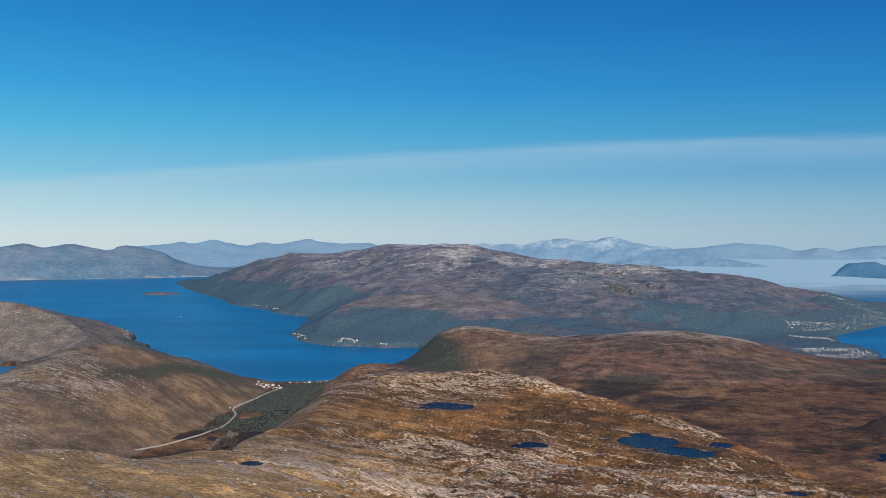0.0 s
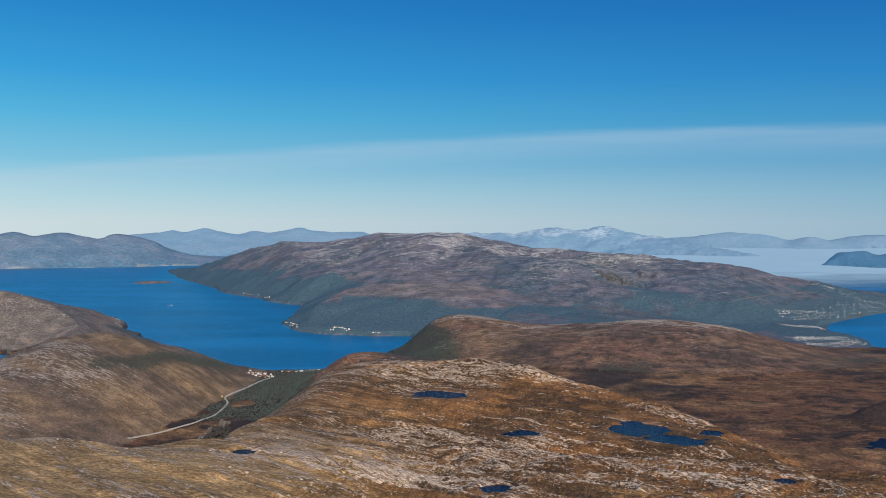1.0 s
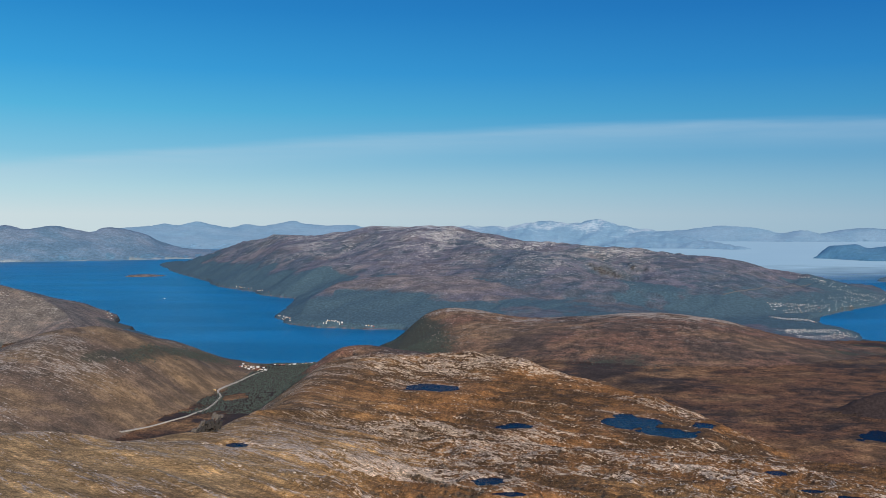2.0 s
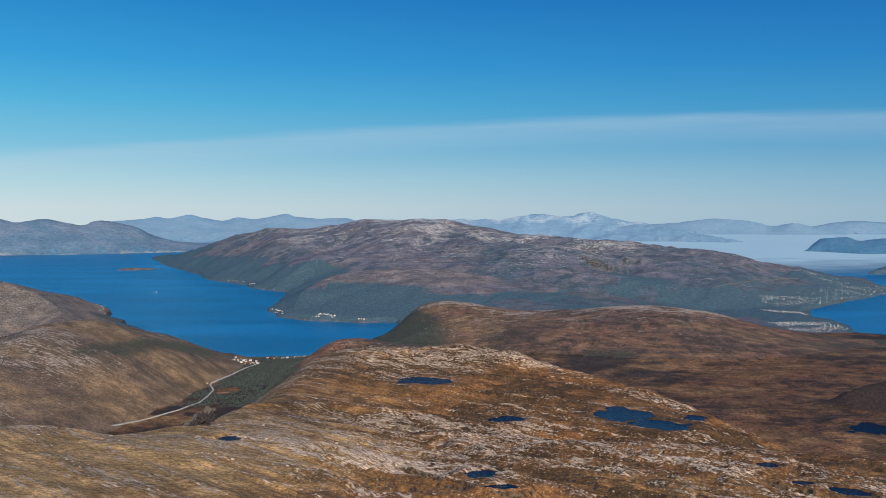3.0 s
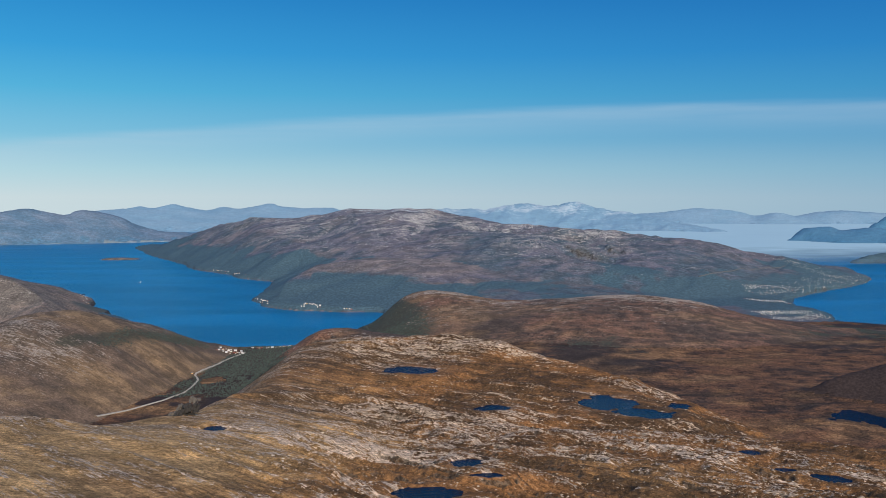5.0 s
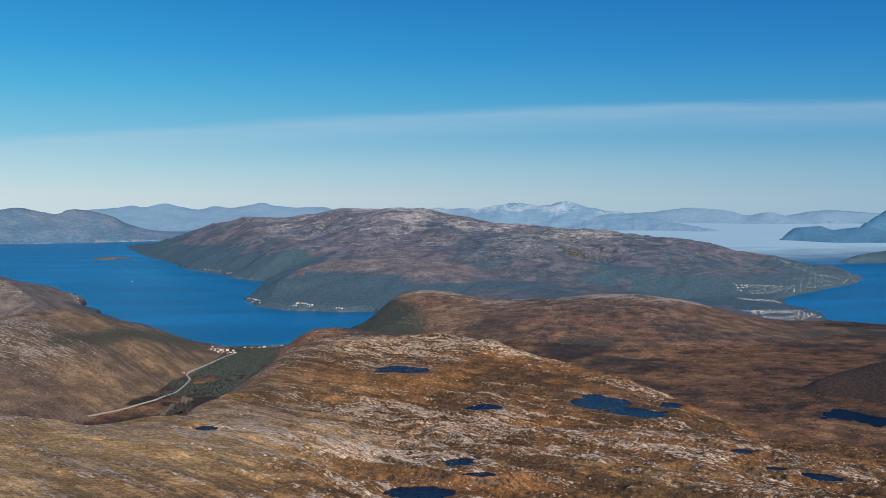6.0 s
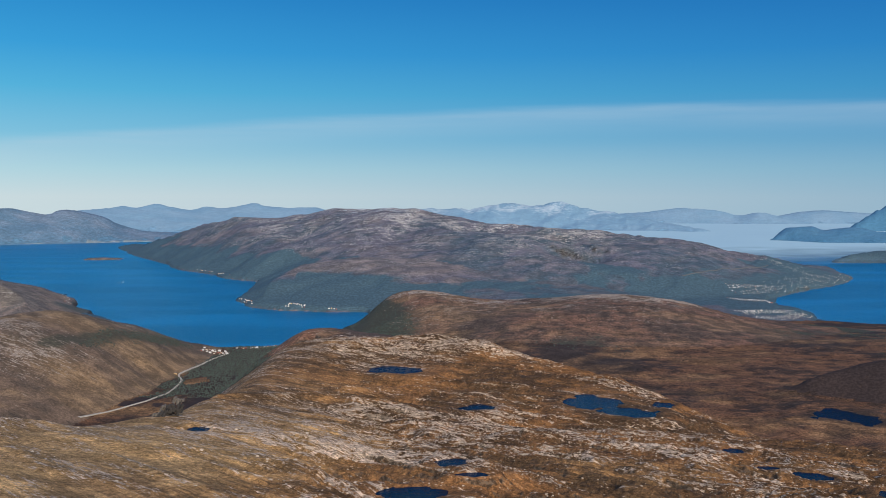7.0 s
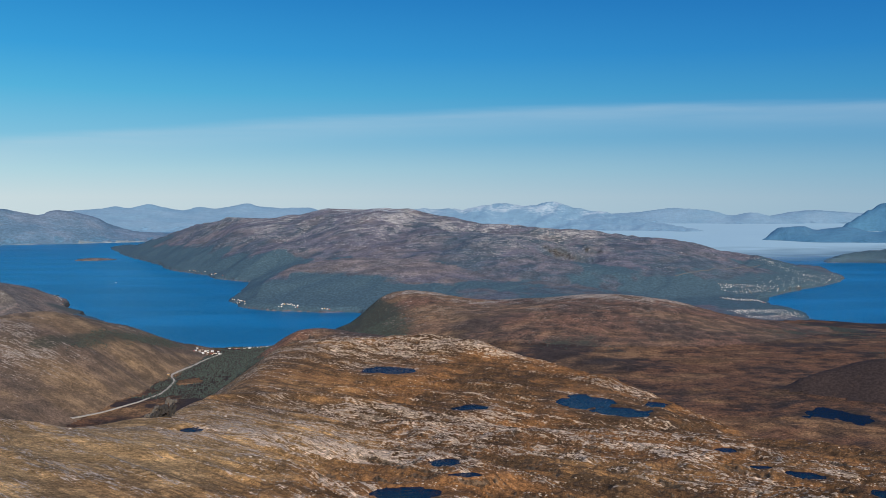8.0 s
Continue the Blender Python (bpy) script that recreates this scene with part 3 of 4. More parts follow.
def relief(x, y, z, owner, rim):
    """Knolls, gullies and ribs of rock, and what covers them."""
    land = step(z, 0.0, 7.0) * (0.4 + 0.6 * np.maximum(step(z, 4.0, 16.0), step(x, 60, 140)))
    for bx, by, size, deep in CORRIES:
        z = z - deep * np.exp(-((x - bx) ** 2 + (y - by) ** 2) / size ** 2)
    # gullies down the mountain's flanks, and the broken cliff of its corrie
    along, down = 0.8 * x - 0.6 * y, 0.6 * x + 0.8 * y
    home = (np.isin(owner, [FORMS.index("island"), FORMS.index("headland")]) & (z > 0)) * step(z, 0, 25)
    gully = np.abs(fractal(along + 14 * fractal(x, y, 90, 2, 411), down / 5.0, 46, 4, 413, 0.6))
    z = z + home * (0.35 + 0.65 * step(z, 95, 60)) * 3.2 * (np.minimum(gully, 0.7) - 0.35)
    for drop, wide, points in SCARPS:
        line = spline(points, 4)
        gap, sign, place = np.full(x.shape, 1e9), np.zeros_like(x), np.zeros_like(x)
        for k, (a, b) in enumerate(zip(line[:-1], line[1:])):
            ex, ey = b - a
            q = np.clip(((x - a[0]) * ex + (y - a[1]) * ey) / (ex * ex + ey * ey), 0, 1)
            dx, dy = x - a[0] - q * ex, y - a[1] - q * ey
            d = np.hypot(dx, dy)
            nearer = d < gap
            gap, sign, place = np.where(nearer, d, gap), np.where(nearer, np.sign(ey * dx - ex * dy), sign), np.where(nearer, (k + q) / (len(line) - 1), place)
        below = gap * sign + 8 * fractal(x, y, 22, 3, 421)
        z = z - home * drop * np.sin(np.pi * np.clip(place, 0, 1)) ** 0.7 * step(below, -2, 11) * step(gap, wide, 12)
    far = np.hypot(x, y)
    flat = step(rim, 25, -5)
    # hills
    bumps = 1.0 * fractal(x, y, 70, 6, 11) + 0.8 * np.abs(fractal(x, y, 38, 5, 31)) - 0.5
    slow = 4.0 * fractal(x, y, 160, 3, 41) + 4.0 * np.abs(fractal(x, y, 110, 4, 45)) - 2.0
    ease = step(far, 1000, 1500)
    bumps = bumps * (1 + ease) + slow * ease * (1 - 0.6 * step(far, 2100, 2500))
    # the plateau: long ribs, slanting near and level far off, bent by slow noise
    bend = 16 * fractal(x, y, 210, 1, 51)
    turn = 1.1 - 0.95 * np.clip((y - 190) / 230, 0, 1)
    u = (x - turn * (y - 200)) / np.sqrt(1 + turn ** 2)
    v = 0.78 * (y - 200 + turn * x) + bend
    rib = 1 - np.abs(fractal(u / 5.0, v, 15, 4, 61, 0.55))
    fine = 1 - np.abs(fractal(u / 7.0, v, 2.6, 3, 71, 0.65))
    clod = fractal(x, y, 2.6, 3, 91, 0.6)
    ribs = 2.0 * (rib - 0.6) + 0.8 * (fine - 0.5) + 1.5 * fractal(x, y, 60, 3, 81) + 0.3 * clod
    ribs = ribs * (1 - 0.9 * step(x, -5, -45))
    # tilted beds of rock that crop out as long low scarps
    bed = v + 7 * fractal(x, y, 45, 3, 55)
    scarp = np.zeros_like(x)
    for period, amp, share, seed in ((24, 1.0, 0.8, 181), (9.5, 0.5, 0.8, 182), (4.2, 0.25, 0.75, 183)):
        s = bed / period + 0.5 * fractal(u / 4, v, period * 1.6, 3, seed)
        s = s - np.floor(s)
        whole = step(fractal(u / 3.5, v, period * 1.7, 3, seed + 20), -0.12, 0.3)
        ribs = ribs + (1 - 0.85 * step(x, -5, -45)) * amp * whole * (np.where(s < 0.2, s / 0.2, (1 - s) / 0.8) - 0.5)
        scarp = np.maximum(scarp, share * whole * step(s, 0.0, 0.08) * step(s, 0.6, 0.2))
    ledge = np.zeros_like(x)
    for half, rise, points in LEDGES:
        line = spline(points, 3)
        away = np.full(x.shape, 1e9)
        for a, b in zip(line[:-1], line[1:]):
            ex, ey = b - a
            s = np.clip(((x - a[0]) * ex + (y - a[1]) * ey) / (ex * ex + ey * ey), 0, 1)
            away = np.minimum(away, np.hypot(x - a[0] - s * ex, y - a[1] - s * ey))
        near = np.exp(-(away * (1 + 0.5 * fractal(x, y, 12, 2, 161)) / half) ** 2)
        ledge = np.maximum(ledge, near)
        ribs = ribs + rise * near * (1 - 0.5 * step(x, -20, -50))
    z = z + land * ((1 - flat) * bumps + flat * ribs)
    for seed, (level, lobes) in sorted(enumerate(TARNS.values()), key=lambda row: -row[1][1][0][2]):  # the small ones last
        reach = 3 * max(max(lobe[2:]) for lobe in lobes) + 20
        near = np.nonzero(np.hypot(x - lobes[0][0], y - lobes[0][1]) < reach)[0]
        field = tarn_field(lobes, x[near], y[near], 200 + seed)
        small = min(1.0, lobes[0][3] / 5)
        shelf = level + np.clip((0.3 + 0.8 * small) * (field - 1), -0.8, 3) + np.where(field > 1, 0.05, 0)
        z[near] += (shelf - z[near]) * step(field, 2.7, 1.15)
    patch = fractal(x, y, 55, 4, 101)
    wide = fractal(u / 3.0, v, 30, 3, 141, 0.6)
    dome = np.exp(-((x + 12) / 45) ** 2 - ((y - 400) / 60) ** 2)
    rock = flat * np.clip(0.05 * step(y, 260, 210) + 0.23 * step(x, -25, -55) + 0.14 * step(x, 10, 45) * step(y, 240, 290) + 0.56 * scarp + 0.25 * (rib - 0.55) + 0.25 * (fine - 0.5) + 0.26 * patch + 0.24 * wide - 0.03 * dome + 0.07 * step(y, 330, 390) + (0.26 - 0.16 * step(x, 30, 70)) * ledge - 0.17 - 0.1 * step(x, 15, 60) * step(y, 310, 270), 0, 0.45)
    for bx, by, wx, wy, share in FIELDS:
        turned = np.arctan2(bx, by)
        fu, fv = (x - bx) * np.cos(turned) - (y - by) * np.sin(turned), (x - bx) * np.sin(turned) + (y - by) * np.cos(turned)
        rock = rock + flat * share * np.exp(-(fu / wx) ** 2 - (fv / wy) ** 2) * np.clip(0.8 + 0.6 * wide, 0.2, 1.4)
    rock = rock * (1 - 0.28 * step(x, 25, 70) * step(y, 330, 280)) * (1 - 0.2 * step(x, 65, 105)) * (1 - 0.85 * np.exp(-((x + 56) / 15) ** 2 - ((y - 308) / 34) ** 2))
    rock = np.maximum(rock, (0.02 + 0.4 * (rib - 0.3)) * step(rim, -7, -1) * step(rim, 26, 8) * step(x, 10, -20) * 0.7)
    streak = fractal(u / 2.5, v, 14, 5, 111, 0.65)
    crest = step(z, 14, np.where(far > 1000, 95, 42)) * step(far, 2500, 2150) * np.clip(np.where(far > 1000, 0.34, 0.3) + 0.3 * streak + 0.25 * patch, 0, 0.7)
    crest = np.where(np.isin(owner, [FORMS.index("mid_hill")]), 0.5 * crest, crest) + 0.45 * (owner == FORMS.index("mid_hill")) * np.exp(-((y - 850 + 0.22 * x) / 22) ** 2) * step(z + 9 * streak, 20, 34) * step(streak, -0.15, 0.45)
    rock = np.maximum(rock, (1 - flat) * crest)
    flank = (owner == FORMS.index("mid_hill")) * step(x, 60, 10) * step(z, 10, 20)
    rock = np.maximum(rock, flank * np.clip(0.22 + 0.3 * streak, 0, 0.4))
    isle = np.isin(owner, [FORMS.index("island"), FORMS.index("headland")])
    line = np.where(isle, 36 + 14 * patch - 6 * step(x, 0, 420), 15 + 9 * patch)
    line = line - np.where(owner == FORMS.index("mid_hill"), 11 * step(x, 110, 30), 0)
    line = np.where(owner == FORMS.index("left_hill"), -2 + 6 * patch, line)
    line = np.where(owner == FORMS.index("headland"), 27 + 7 * patch, line)  # the tree line
    wood = (1 - flat) * np.where(isle, step(z - line, 5, -6), step(z - line, 9, -13)) * step(z, -0.6, 0.0)
    wood = wood * np.where(isle, 0.85 - 0.45 * step(x, -60, 120) * step(fractal(x, 0.5 * y, 60, 4, 125), -0.2, 0.35), step(fractal(x, y, 30, 4, 121), -0.4, 0.5))
    heather = 0.75 * np.exp(-((0.95 * (x + 193) - 0.314 * (y - 612)) / 10) ** 2) * step(y, 520, 570) * step(y, 730, 680) * (owner == FORMS.index("left_hill"))
    wood = np.maximum(wood, heather)
    wood = np.where(owner == FORMS.index("moor_knob"), 0.8, wood)
    rock = np.where(owner == FORMS.index("moor_knob"), 0.0, rock)
    dell = step(x, 60, -20) * step(x, -190, -130) * np.maximum(np.maximum(step(y, 545, 600), step(y, 430, 480) * step(x, -135, -110)), step(y, 330, 380) * step(rim, 60, 30)) * step(rim, 10, 24)
    wood = np.maximum(wood, 0.95 * dell * step(z, 36, 26) * step(z, -0.6, 0.0) * step(x - 0.1 * np.clip(y - 640, 0, 200), -147, -139))
    for fx, fy, size in CLEARINGS:
        wood = wood * step(np.hypot(x - fx, (y - fy) * 0.6) + 4 * fractal(x, y, 9, 3, 431), size * 0.6, size * 1.1)
    straw = np.maximum(step(fractal(x, 1.6 * y, 45, 4, 131), -0.15, 0.55), flat * step(x - 0.3 * (y - 230), 25, -40) * np.clip(0.85 + 0.45 * fractal(u / 3, v, 26, 3, 191), 0.5, 1)) * (1 - 0.85 * step(x, -30, 10) * flat) * (1 - 0.85 * flat * step(y, 235, 300)) * (1 - (0.45 + 0.3 * flat) * step(x, 40, 120))
    for name in FORMS[FORMS.index("west_range"):FORMS.index("islet")]:
        straw = np.where(owner == FORMS.index(name), 0.0, straw)
    for name, share in (("mid_hill", 0.5), ("island", 0.45), ("left_hill", 0.5), ("outer_hill", 0.12), ("outer_knoll", 0.12), ("islet", 0.7), ("knoll", 0.3)):
        straw = np.where(owner == FORMS.index(name), share * straw, straw)
    straw = np.where(owner == FORMS.index("headland"), np.maximum(straw, 0.85 * step(z, 26, 34)), straw)
    left = owner == FORMS.index("left_hill")
    for bx, by, wx, wy, share in DRY:  # dry grass on the flank above the road
        straw = np.maximum(straw, left * share * np.exp(-((x - bx) / wx) ** 2 - ((y - by) / wy) ** 2) * np.clip(0.8 + 0.5 * streak, 0, 1))
    fields = (owner == FORMS.index("west_range")) & (z < 3)
    straw = np.where(fields, step(fractal(x, y, 60, 2, 171), -0.1, 0.3), straw)
    wood = np.where(fields, 0.0, wood)
    wood = np.where(owner == FORMS.index("islet"), 0.0, wood)
    wood = np.where((owner == FORMS.index("low_island")) & (z > 0), 0.8, wood)
    snow = np.zeros_like(z)
    snow = np.where(owner == FORMS.index("snow_range"), 0.5 * step(z + 22 * patch, 26, 92), snow)
    snow = np.where(owner == FORMS.index("north_range"), 0.55 * step(z + 10 * patch, 92, 112), snow)
    snow = np.where(owner == FORMS.index("island"), 0.32 * step(z + 10 * streak, 94, 116), snow)
    wood = np.maximum(wood, 0.8 * step(x, 330, 420) * step(y, 880, 930) * step(z, 30, 12) * step(z, -0.6, 0.0) * step(far, 1600, 1500))
    rock = rock * (1 - 0.75 * wood)
    z = np.where(owner == FORMS.index("snow_range"), z + 7 * (np.abs(fractal(x, y, 75, 4, 151)) - 0.4), z)
    return z, {"lie": np.stack([u * 0.28, v, 0 * u], -1), "rock": rock, "wood": wood, "straw": straw, "snow": snow}


# the end of the plan


def mesh_of(name, verts, faces):
    """A mesh from arrays of places and of quads."""
    mesh = bpy.data.meshes.new(name)
    mesh.vertices.add(len(verts))
    mesh.vertices.foreach_set("co", np.ascontiguousarray(verts, np.float32).ravel())
    mesh.loops.add(faces.size)
    mesh.loops.foreach_set("vertex_index", np.ascontiguousarray(faces, np.int32).ravel())
    mesh.polygons.add(len(faces))
    mesh.polygons.foreach_set("loop_start", np.arange(0, faces.size, faces.shape[1], dtype=np.int32))
    mesh.update(calc_edges=True)
    mesh.polygons.foreach_set("use_smooth", np.ones(len(faces), bool))
    return mesh


# one sheet of land: fine ahead and near, coarse behind and far
turns = np.radians(np.concatenate([np.arange(-28.6, 33, 0.07), np.arange(35, 330, 3.0)]))
rings = np.concatenate([[0.0, 20, 45, 70, 90], np.geomspace(105, 500, 620), np.geomspace(502, 2000, 250), np.geomspace(2015, 4880, 110)])
GX, GY = np.outer(rings, np.sin(turns)).ravel(), np.outer(rings, np.cos(turns)).ravel()
GZ, OWNER, RIM = heights(GX, GY)
rest = (OWNER < 2) & (np.hypot(GX, GY) > 960) & (GY > 870) & (GX > -330)
OWNER[rest] = np.where(GX[rest] < 250, FORMS.index("headland"), FORMS.index("island"))
OWNER[(np.hypot(GX, GY) > 1250) & (GX < 300) & (OWNER < 2) | (np.hypot(GX, GY) > 1650) & (OWNER < 2)] = FORMS.index("island")  # the far sea floor
GZ, COVER = relief(GX, GY, GZ, OWNER, RIM)
ni, nj = len(rings), len(turns)
corner = (np.arange(ni - 1)[:, None] * nj + np.arange(nj)[None]).ravel()
after = (np.arange(ni - 1)[:, None] * nj + (np.arange(nj)[None] + 1) % nj).ravel()
QUADS = np.stack([corner, corner + nj, after + nj, after], 1)
LANDFORMS = {  # owner forms, material, label, category
    "hill.mid": (["mid_hill"], HEATHER, "long brown heather hill with pale rock along its crest", "hill"),
    "hill.left": (["left_hill"], HILL, "rounded brown heath hill above the valley road", "hill"),
    "hill.outer": (["outer_hill", "outer_knoll"], STONY, "brown headland hill beside the blue fjord", "hill"),
    "knoll": (["knoll"], HEATHER, "small dark brown knoll at the rim of the plateau", "hill"),
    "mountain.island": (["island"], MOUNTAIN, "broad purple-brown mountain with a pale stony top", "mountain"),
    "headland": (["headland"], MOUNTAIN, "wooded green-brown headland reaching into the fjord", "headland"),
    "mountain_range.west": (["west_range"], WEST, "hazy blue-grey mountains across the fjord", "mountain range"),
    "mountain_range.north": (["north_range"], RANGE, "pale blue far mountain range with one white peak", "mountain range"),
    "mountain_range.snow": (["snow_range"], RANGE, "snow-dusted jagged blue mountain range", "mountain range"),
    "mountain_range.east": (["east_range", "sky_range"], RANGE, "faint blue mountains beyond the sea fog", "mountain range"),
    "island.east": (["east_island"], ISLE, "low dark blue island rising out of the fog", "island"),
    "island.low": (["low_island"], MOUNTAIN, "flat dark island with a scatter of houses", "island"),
    "islet": (["islet"], STONY, "tiny flat tan islet in the fjord", "islet"),
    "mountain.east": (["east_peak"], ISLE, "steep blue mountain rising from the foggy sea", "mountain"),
}
taken = np.zeros(len(QUADS), bool)


def patch_of(name, pick, mat):
    faces = QUADS[pick]
    used, index = np.unique(faces, return_inverse=True)
    mesh = mesh_of(name, np.stack([GX[used], GY[used], GZ[used]], 1), index.reshape(faces.shape))
    for key, values in COVER.items():
        if values.ndim > 1:
            mesh.attributes.new(key, "FLOAT_VECTOR", "POINT").data.foreach_set("vector", values[used].astype(np.float32).ravel())
        else:
            mesh.attributes.new(key, "FLOAT", "POINT").data.foreach_set("value", values[used].astype(np.float32))
    mesh.materials.append(mat)
    return new(name.split(".")[0], mesh)


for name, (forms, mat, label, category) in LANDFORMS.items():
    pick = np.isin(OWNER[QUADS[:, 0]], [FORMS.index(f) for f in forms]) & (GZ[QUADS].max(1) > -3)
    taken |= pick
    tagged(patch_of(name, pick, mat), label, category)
low = ~taken & np.isin(OWNER[QUADS[:, 0]], [FORMS.index("lowland"), FORMS.index("moor_knob")])
tagged(patch_of("ground.moor", low, MOOR), "brown autumn moor and valley floor", "ground", kind="structure")
tagged(patch_of("ground", ~taken & ~low, HEATH), "rocky autumn plateau with rust-brown heath", "ground", kind="structure")

# the sea: one flat sheet to the horizon
sea_turns = np.radians(np.arange(0, 360, 2.0))
sea_rings = np.array([1, 300, 600, 1000, 2000, 3000, 4000, 4900.0])
sx, sy = np.outer(sea_rings, np.sin(sea_turns)).ravel(), np.outer(sea_rings, np.cos(sea_turns)).ravel()
k = len(sea_turns)
sc, sa = (np.arange(7)[:, None] * k + np.arange(k)).ravel(), (np.arange(7)[:, None] * k + (np.arange(k) + 1) % k).ravel()
water = new("water", mesh_of("water", np.stack([sx, sy, 0 * sx], 1), np.stack([sc, sc + k, sa + k, sa], 1)))
water.data.materials.append(SEA)
tagged(water, "deep blue fjord and sea with faint ripples", "water", kind="structure")


# ---- things ----
def part(name, mesh, mat, parent=None, label=""):
    """Links a mesh, or a bmesh, as one object under a thing or part."""
    if isinstance(mesh, bmesh.types.BMesh):
        data = bpy.data.meshes.new(name)
        mesh.to_mesh(data)
        mesh.free()
        mesh = data
    if not mesh.materials:
        mesh.materials.append(mat)
    ob = new(name, mesh)
    ob.parent = parent
    return tagged(ob, label)


def ground_at(x, y):
    x, y = np.atleast_1d(np.asarray(x, float)), np.atleast_1d(np.asarray(y, float))
    z, owner, rim = heights(x, y)
    return relief(x, y, z, owner, rim)


# tarns
TARN_LABELS = {"tarn_large": "large dark blue lobed tarn among rock and grass", "tarn_front": "dark blue tarn in a rocky hollow",
               "tarn_moor": "blue tarn on the open brown moor", "tarn_high": "long blue tarn below the stony dome"}
for seed, (name, (level, lobes)) in enumerate(TARNS.items()):
    reach = max(max(lobe[2:]) for lobe in lobes) * (2.4 if len(lobes) > 1 else 1.7)
    pace = max(0.3, reach / 60)
    line = np.arange(-reach, reach, pace)
    cx, cy = np.mean([lobe[:2] for lobe in lobes], 0)
    px, py = [g.ravel() for g in np.meshgrid(cx + line, cy + line)]
    n = len(line)
    first = (np.arange(n - 1)[:, None] * n + np.arange(n - 1)).ravel()
    quads = np.stack([first, first + 1, first + n + 1, first + n], 1)
    field = tarn_field(lobes, px, py, 200 + seed)
    quads = quads[field[quads].min(1) < 1.12]
    used, index = np.unique(quads, return_inverse=True)
    tarn = new("tarn", mesh_of("tarn", np.stack([px[used], py[used], np.full(len(used), level)], 1), index.reshape(quads.shape)))
    tarn.data.materials.append(TARN)
    tagged(tarn, TARN_LABELS.get(name, "small dark blue tarn between bare rocks"), "tarn", "tarns on the plateau")

# plan of the houses
ROAD = [(-170, 484), (-162, 500), (-154, 516), (-146, 532), (-141, 554), (-140, 575), (-141, 596), (-146, 610), (-145, 620), (-142, 640), (-137, 682), (-130, 710)]
STREETS = {  # houses, spread, and the line along which they stand
    "valley": (22, 9, [(-148, 712), (-134, 710)]),
    "shore": (16, 3, [(-128, 733), (-111, 735), (-96, 748)]),
    "farm": (3, 3, [(-150, 610), (-147, 610)]),
    "west_bay": (20, 10, [(-415, 1146), (-384, 1066), (-364, 1017)]),
    "west_cove": (14, 6, [(-396, 846), (-386, 815)]),
    "headland": (16, 5, [(-121, 1014), (-111, 1019), (-98, 1008)]),
    "headland_east": (6, 4, [(-71, 997), (-61, 996)]),
    "spit": (12, 5, [(-188, 1107), (-162, 1048)]),
    "island_shore": (16, 5, [(-337, 1546), (-289, 1476), (-241, 1383)]),
    "town_upper": (110, 30, [(597, 1377), (618, 1347), (650, 1328)]),
    "town_coast": (170, 26, [(717, 1335), (647, 1276), (575, 1199), (522, 1154)]),
    "town_street": (60, 7, [(446, 1137), (482, 1150), (522, 1163)]),
    "town_middle": (46, 6, [(440, 1113), (479, 1125), (538, 1162)]),
    "town_point": (110, 9, [(384, 900), (407, 891), (461, 933)]),
    "town_row": (60, 6, [(421, 1064), (445, 1054), (474, 1058)]),
    "town_south": (150, 13, [(386, 936), (416, 947), (443, 942)]),
    "east_shore": (24, 14, [(1040, 1970), (1013, 1742)]),
    "east_quay": (8, 6, [(952, 1703), (986, 1696)]),
}
TRACK = [(391, 1157), (442, 1190), (500, 1244), (542, 1275), (575, 1310)]
CRAG, BOAT = (-62.5, 248.3), (-405, 1356)
# end of the houses

# the valley road
ASPHALT = plain("worn_asphalt", (0.34, 0.31, 0.27), 0.9, 0.2, 0.6)
line = spline(ROAD, 14)
along = np.gradient(line, axis=0)
along /= np.hypot(along[:, 0], along[:, 1])[:, None]
side = np.stack([-along[:, 1], along[:, 0]], 1)
strip = []
for offset, drop in ((-0.7, 0.5), (-0.5, 0.0), (0.5, 0.0), (0.7, 0.5)):
    xy = line + side * offset
    strip.append(np.column_stack([xy, np.maximum(ground_at(*line.T)[0], ground_at(*xy.T)[0]) + 0.5 - drop]))
n = len(line)
first = np.arange(n - 1)
road = new("road", mesh_of("road", np.concatenate(strip), np.concatenate([np.stack([k * n + first, k * n + first + 1, k * n + n + first + 1, k * n + n + first], 1) for k in range(3)])))
road.data.materials.append(ASPHALT)
tagged(road, "pale narrow road winding down the valley", "road", kind="structure")


# a pale track across the mountain's foot
line = spline(TRACK, 16)
along = np.gradient(line, axis=0)
along /= np.hypot(along[:, 0], along[:, 1])[:, None]
side = np.stack([-along[:, 1], along[:, 0]], 1)
strip = [np.column_stack([line + side * offset, ground_at(*line.T)[0] + 1.0 - drop]) for offset, drop in ((-0.6, 1.2), (-0.28, 0.0), (0.28, 0.0), (0.6, 1.2))]
n = len(line)
first = np.arange(n - 1)
track = new("road", mesh_of("track", np.concatenate(strip), np.concatenate([np.stack([k * n + first, k * n + first + 1, k * n + n + first + 1, k * n + n + first], 1) for k in range(3)])))
track.data.materials.append(plain("gravel", (0.08, 0.088, 0.1), 0.95, 0.2, 0.4))
tagged(track, "pale gravel track across the mountain's foot", "road", kind="structure")


def box(bm, x, y, z, sx, sy, sz):
    bmesh.ops.create_cube(bm, size=1, matrix=Matrix.LocRotScale((x, y, z), None, (sx, sy, sz)))


